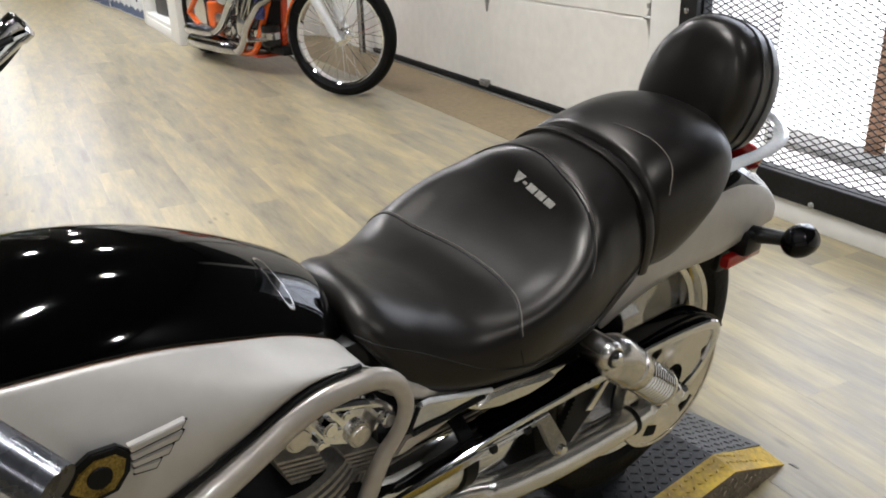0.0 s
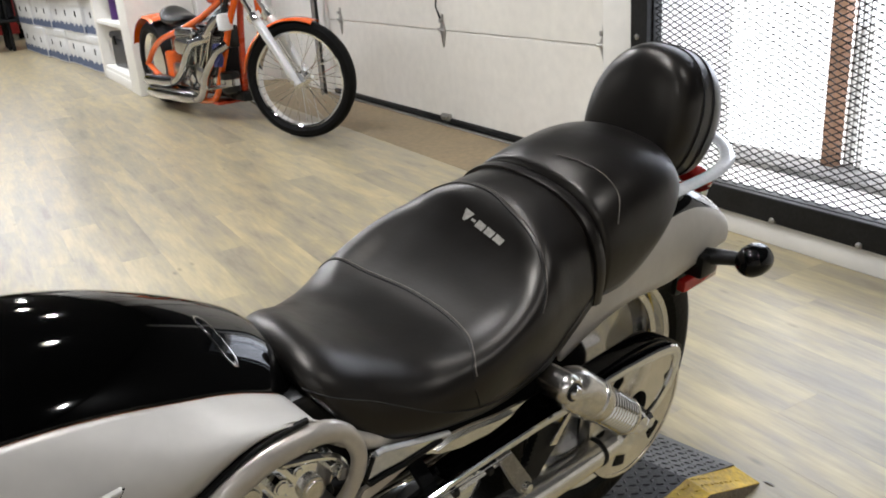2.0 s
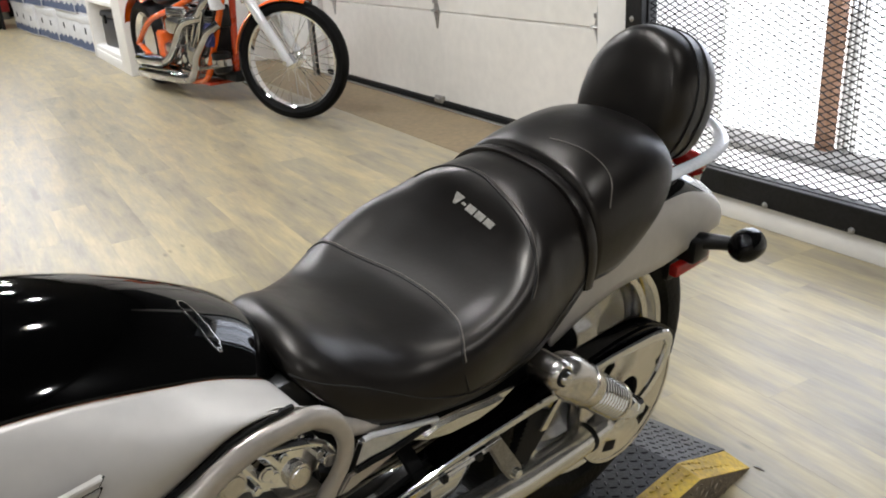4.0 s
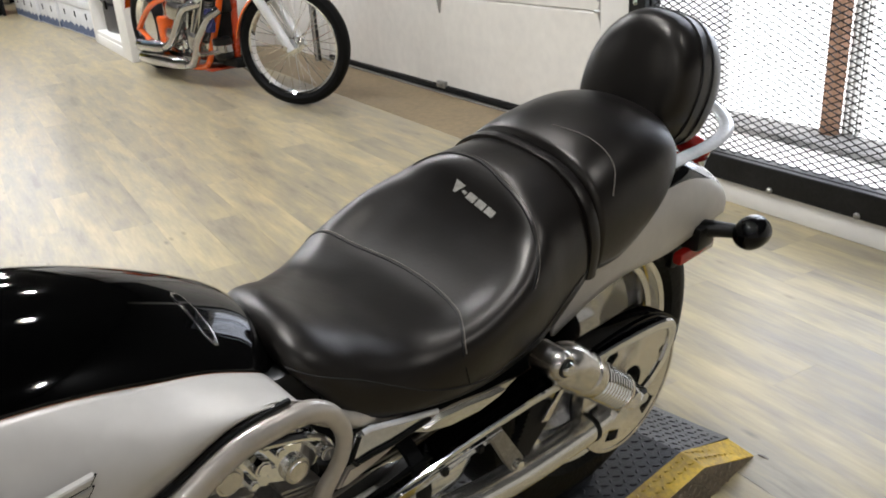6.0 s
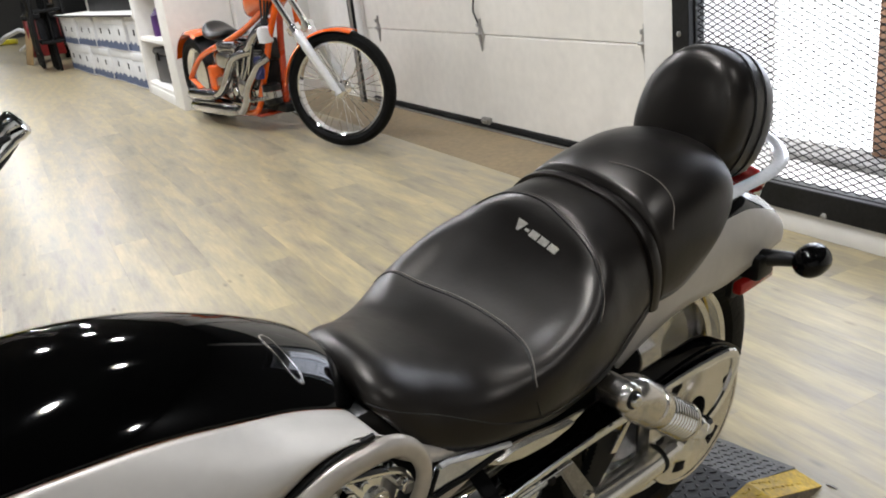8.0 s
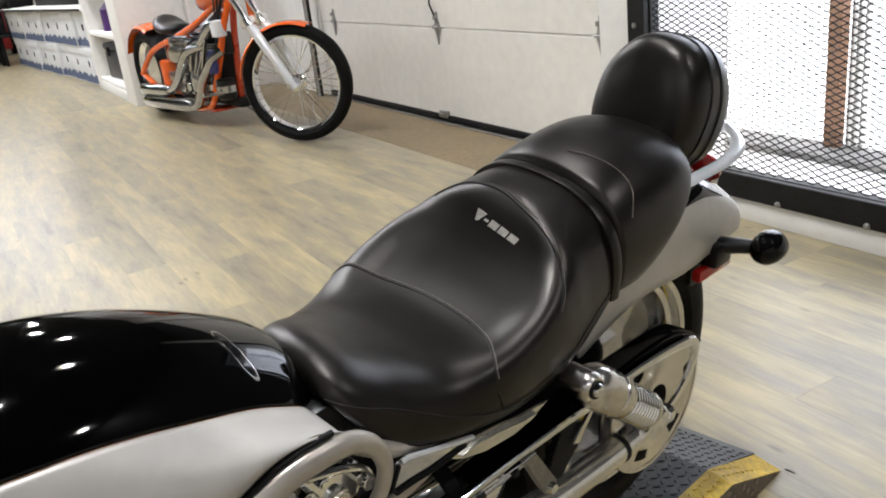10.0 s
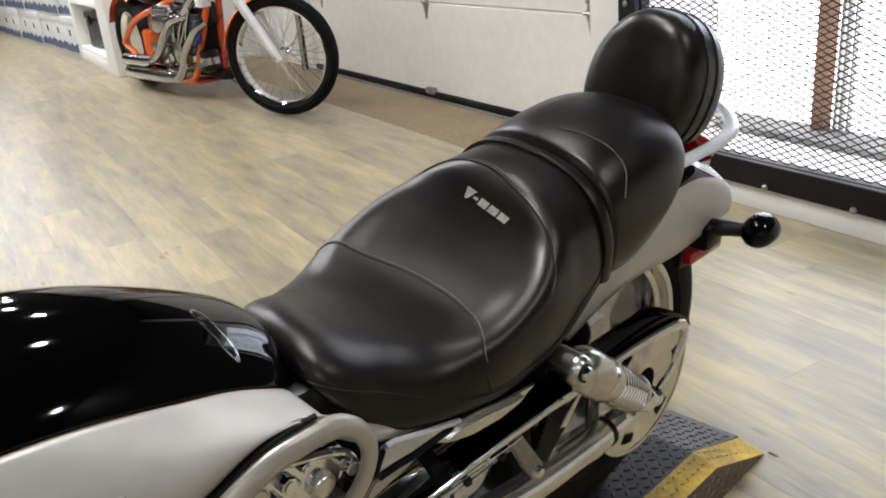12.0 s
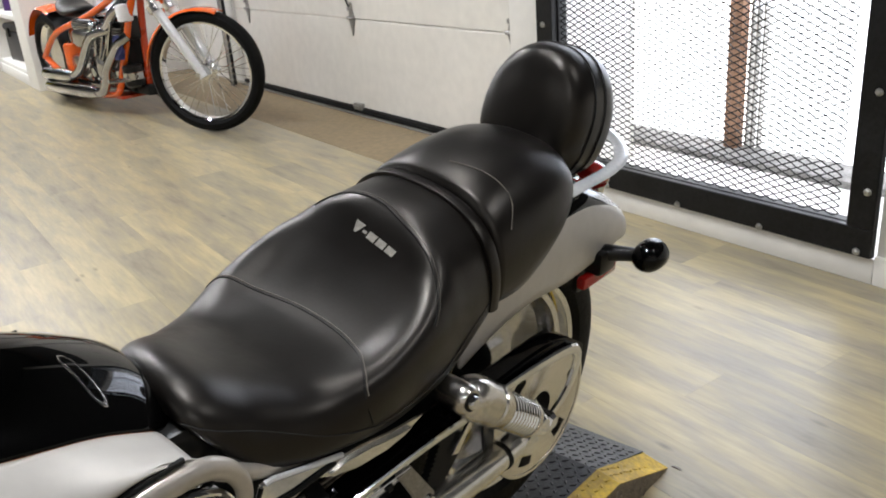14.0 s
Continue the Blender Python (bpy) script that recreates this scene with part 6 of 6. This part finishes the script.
part("body", tube(bmesh.new(), [(0, 0, 0), (0, 0, 0.22), (0, 0, 0.30), (0, 0, 0.36)], [0.16, 0.16, 0.09, 0.045], 18), PURPLE, goods)
part("cap", tube(bmesh.new(), [(0, 0, 0.36), (0, 0, 0.40)], 0.05, 14), BOXW, goods)
for bx, bz, h in ((-4.45, 0.645, 0.22), (-4.20, 0.645, 0.16)):
    c = thing("small_carton", pose(bx, -1.10, bz), "small white carton on the middle shelf", "carton", "shelf cartons")
    part("box", boxes(((-0.10, -0.15, 0), (0.11, 0.15, h), 0.004)), BOXW, c)
    part("label_band", boxes(((-0.102, -0.153, h * 0.3), (0.112, -0.1495, h * 0.6))), GREYP, c)

bstack = None
for row in range(2):
    for k in range(8):
        m = pose(-5.95 - k * 0.625, -1.365 - 0.059 * k + 0.010 * ((k * 7 + row * 3) % 5), row * 0.424, 0, 0, 5.4)
        if bstack is None:
            bstack = thing("archive_box", m, "white cardboard archive box with a wavy blue band", "box", "stacked archive boxes")
            part("box", boxes(((-0.295, 0, 0), (0.295, 0.45, 0.33), 0.006)), BOXW, bstack)
            part("lid", boxes(((-0.303, -0.008, 0.33), (0.303, 0.458, 0.42), 0.005)), BOXW, bstack)
            bm = bmesh.new()
            n = 12
            lo = [bm.verts.new((-0.297 + 0.594 * i / n, -0.003, 0.02)) for i in range(n + 1)]
            hi = [bm.verts.new((-0.297 + 0.594 * i / n, -0.003, 0.11 + 0.020 * math.sin(i * 1.4))) for i in range(n + 1)]
            for i in range(n):
                bm.faces.new((lo[i], lo[i + 1], hi[i + 1], hi[i]))
            box(bm, (0.2955, 0.01, 0.02), (0.299, 0.44, 0.095))
            part("printed_band", bm, BOXB, bstack, smooth=False)
            part("hand_hole", boxes(((-0.022, -0.004, 0.20), (0.022, 0.004, 0.275), 0.01)), MATT, bstack)
        else:
            copy_thing(bstack, m)

bench = thing("bench_top", pose(-5.55, -1.34, 0, 0, 0, 5.4), "white bench top with a dark edge over the archive boxes", "bench")
part("top", boxes(((-5.2, -0.04, 0.856), (0.0, 0.62, 0.885), 0.004)), WALL, bench)
part("edge_strip", boxes(((-5.2, -0.048, 0.858), (0.0, -0.0415, 0.883), 0.001)), GREYP, bench)
part("support", boxes(((-5.18, 0.50, 0.0), (-0.02, 0.55, 0.855), 0.004)), DIMW, bench)
hoses = thing("cable_rack", pose(-8.2, -1.30, 0.886, 0, 0, 5.4), "black rack of coiled hoses and cables on the bench", "rack")
part("board", boxes(((-1.9, 0.12, 0.0), (1.3, 0.16, 0.75), 0.004)), MATT, hoses)
rnd = random.Random(4)
for k in range(14):
    cx, cz, r = -1.7 + 0.22 * k, 0.34 + 0.12 * rnd.random(), 0.13 + 0.07 * rnd.random()
    part("hose_coil", tube(bmesh.new(), [(cx + r * 0.8 * math.cos(2 * math.pi * j / 20), 0.06 + 0.03 * math.sin(j), cz + r * math.sin(2 * math.pi * j / 20)) for j in range(20)], 0.020, 6, closed=True), PLASTIC if k % 3 else STEEL, hoses)

# far clutter beyond the boxes
rack = thing("tool_rack", pose(-11.2, -2.0, 0), "dark floor rack hung with cables and straps", "rack")
for i in range(6):
    part("upright", tube(bmesh.new(), [(-0.5 + 0.2 * i, 0.05 * (i % 2), 0), (-0.5 + 0.2 * i, 0.05 * (i % 2), 1.3)], 0.025, 8), MATT, rack)
part("shelf", boxes(((-0.6, -0.15, 0.45), (0.6, 0.25, 0.50), 0.01)), MATT, rack)
part("shelf", boxes(((-0.6, -0.15, 0.95), (0.6, 0.25, 1.0), 0.01)), MATT, rack)
part("bin", boxes(((-0.5, -0.12, 0.5), (-0.05, 0.2, 0.85), 0.02)), GREYP, rack)
part("back_board", boxes(((-0.75, 0.26, 0.35), (0.75, 0.30, 1.75), 0.01)), MATT, rack)
for i in range(16):
    x = -0.72 + 0.095 * i
    part("strap", tube(bmesh.new(), [(x, -0.12, 1.55), (x + 0.05 * math.sin(i * 2.1), -0.20, 1.0), (x + 0.03 * math.sin(i * 1.3), -0.22, 0.5), (x - 0.02, -0.20, 0.06 + 0.07 * (i % 4))], 0.022, 6, smooth=3, flat=1.5), PLASTIC if i % 3 else MATT, rack)
for i in range(6):
    part("cable_coil", tube(bmesh.new(), [(-0.6 + 0.24 * i + 0.13 * math.cos(a), -0.25 - 0.01 * math.sin(2 * a), 1.12 + 0.05 * (i % 2) + 0.19 * math.sin(a)) for a in [2 * math.pi * k / 18 for k in range(18)]], 0.018, 6, closed=True), PLASTIC, rack)
cart = thing("tool_chest", pose(-13.6, -2.0, 0), "red tool chest with a cardboard panel leaning on it", "tool chest")
part("body", boxes(((-0.45, -0.25, 0.12), (0.45, 0.35, 0.80), 0.02)), REDP, cart)
part("lid", boxes(((-0.46, -0.26, 0.802), (0.46, 0.36, 0.90), 0.02)), MATT, cart)
for z in (0.25, 0.40, 0.55, 0.70):
    part("drawer_gap", boxes(((-0.42, -0.255, z), (0.42, -0.248, z + 0.012))), MATT, cart)
for dx in (-0.35, 0.35):
    part("caster", lathe(bmesh.new(), [(0.0, -0.03), (0.06, -0.03), (0.06, 0.03), (0.0, 0.03)], 16, 'Y', (dx, -0.1, 0.06)), RUBBER, cart)
lean = thing("cardboard_panel", pose(-13.2, -2.35, 0, -12, 0, 10), "tan cardboard panel leaning on the tool chest", "cardboard")
part("sheet", boxes(((-0.25, 0, 0.0), (0.25, 0.02, 0.7), 0.004)), TAN, lean)
stand = thing("paddock_stand", pose(-15.6, -2.6, 0, 0, 0, 25) @ Matrix.Scale(1.7, 4), "white paddock stand lying on the floor", "stand")
part("arm", tube(bmesh.new(), [(-0.7, 0, 0.05), (0.3, 0.05, 0.35), (0.7, 0.3, 0.05)], 0.03, 8, smooth=3), BOXW, stand)
part("arm", tube(bmesh.new(), [(-0.7, 0.5, 0.05), (0.3, 0.5, 0.35), (0.7, 0.3, 0.05)], 0.03, 8, smooth=3), BOXW, stand)
lift = thing("engine_hoist", pose(-22.6, -3.5, 0, 0, 0, 60) @ Matrix.Scale(1.45, 4), "bright yellow folding engine hoist", "hoist")
part("leg", tube(bmesh.new(), [(-0.9, -0.4, 0.06), (0.7, -0.5, 0.06)], 0.05, 8), YELP, lift)
part("leg", tube(bmesh.new(), [(-0.9, 0.4, 0.06), (0.7, 0.5, 0.06)], 0.05, 8), YELP, lift)
part("mast", boxes(((-0.95, -0.08, 0.0), (-0.8, 0.08, 1.6), 0.01)), YELP, lift)
part("frame_plate", boxes(((-0.25, -0.55, 0.05), (-0.18, 0.30, 0.85), 0.01)), YELP, lift)
part("upright", tube(bmesh.new(), [(0.1, -0.75, 0.0), (0.1, -0.70, 0.9), (-0.2, -0.3, 1.05)], 0.05, 8), YELP, lift)
part("boom", tube(bmesh.new(), [(-0.87, 0, 1.6), (0.5, 0, 1.9)], 0.05, 8), YELP, lift)
part("brace", tube(bmesh.new(), [(-0.87, 0, 0.7), (0.0, 0, 1.72)], 0.035, 8), YELP, lift)

cab = thing("parts_cabinet", pose(-14.6, -1.35, 0), "black steel parts cabinet with open shelves", "cabinet")
for x0 in (-0.95, 0.91):
    part("side_panel", boxes(((x0, -0.3, 0), (x0 + 0.04, 0.3, 1.9), 0.004)), MATT, cab)
for z in (0.08, 0.55, 1.02, 1.49):
    part("shelf", boxes(((-0.91, -0.3, z), (0.91, 0.3, z + 0.03), 0.003)), MATT, cab)
    for k, mt in enumerate((REDP, GREYP, TAN, GREYP, BOXW)):
        h = 0.22 + 0.05 * ((k * 3 + int(z * 10)) % 4)
        part("bin", boxes(((-0.85 + 0.35 * k, -0.25, z + 0.031), (-0.57 + 0.35 * k, 0.2, z + 0.031 + h), 0.01)), mt, cab)

chip = thing("wood_chip", pose(3.90, -1.484, 0.0, 0, 0, 8) @ Matrix.Scale(0.75, 4), "small dark wood chip lying on the floor", "debris")
bm = prism(bmesh.new(), [(-0.017, 0.0), (-0.010, 0.0035), (0.004, 0.005), (0.018, 0.001), (0.012, 0.0), (-0.005, 0.0)], -0.004, 0.004, 0.0008)
part("splinter", bm, MIRB, chip)

# ---------- floor boards ----------
PW, PL = 0.168, 1.22
plank_me = None
count = 0
for r in range(30):
    y1 = -0.562 - r * PW
    for c in range(-1, 10):
        x0 = -5.2 + c * PL + (r * 0.437 % 1.0) * PL
        if count >= 300 or x0 > 5.6:
            continue
        if plank_me is None:
            plank_me = mesh_of("plank", boxes(((0.0002, -PW + 0.0002, -0.0035), (PL - 0.0002, -0.0002, 0.0))), PLANK, False)
        ob = new("plank", plank_me)
        ob.parent = floor
        ob.location = (x0, y1, 0)
        count += 1
for r in range(2):
    for c in range(4):
        ob = new("plank", plank_me)
        ob.parent = floor
        ob.location = (1.935 + c * PL, -0.562 + (r + 1) * PW, 0)
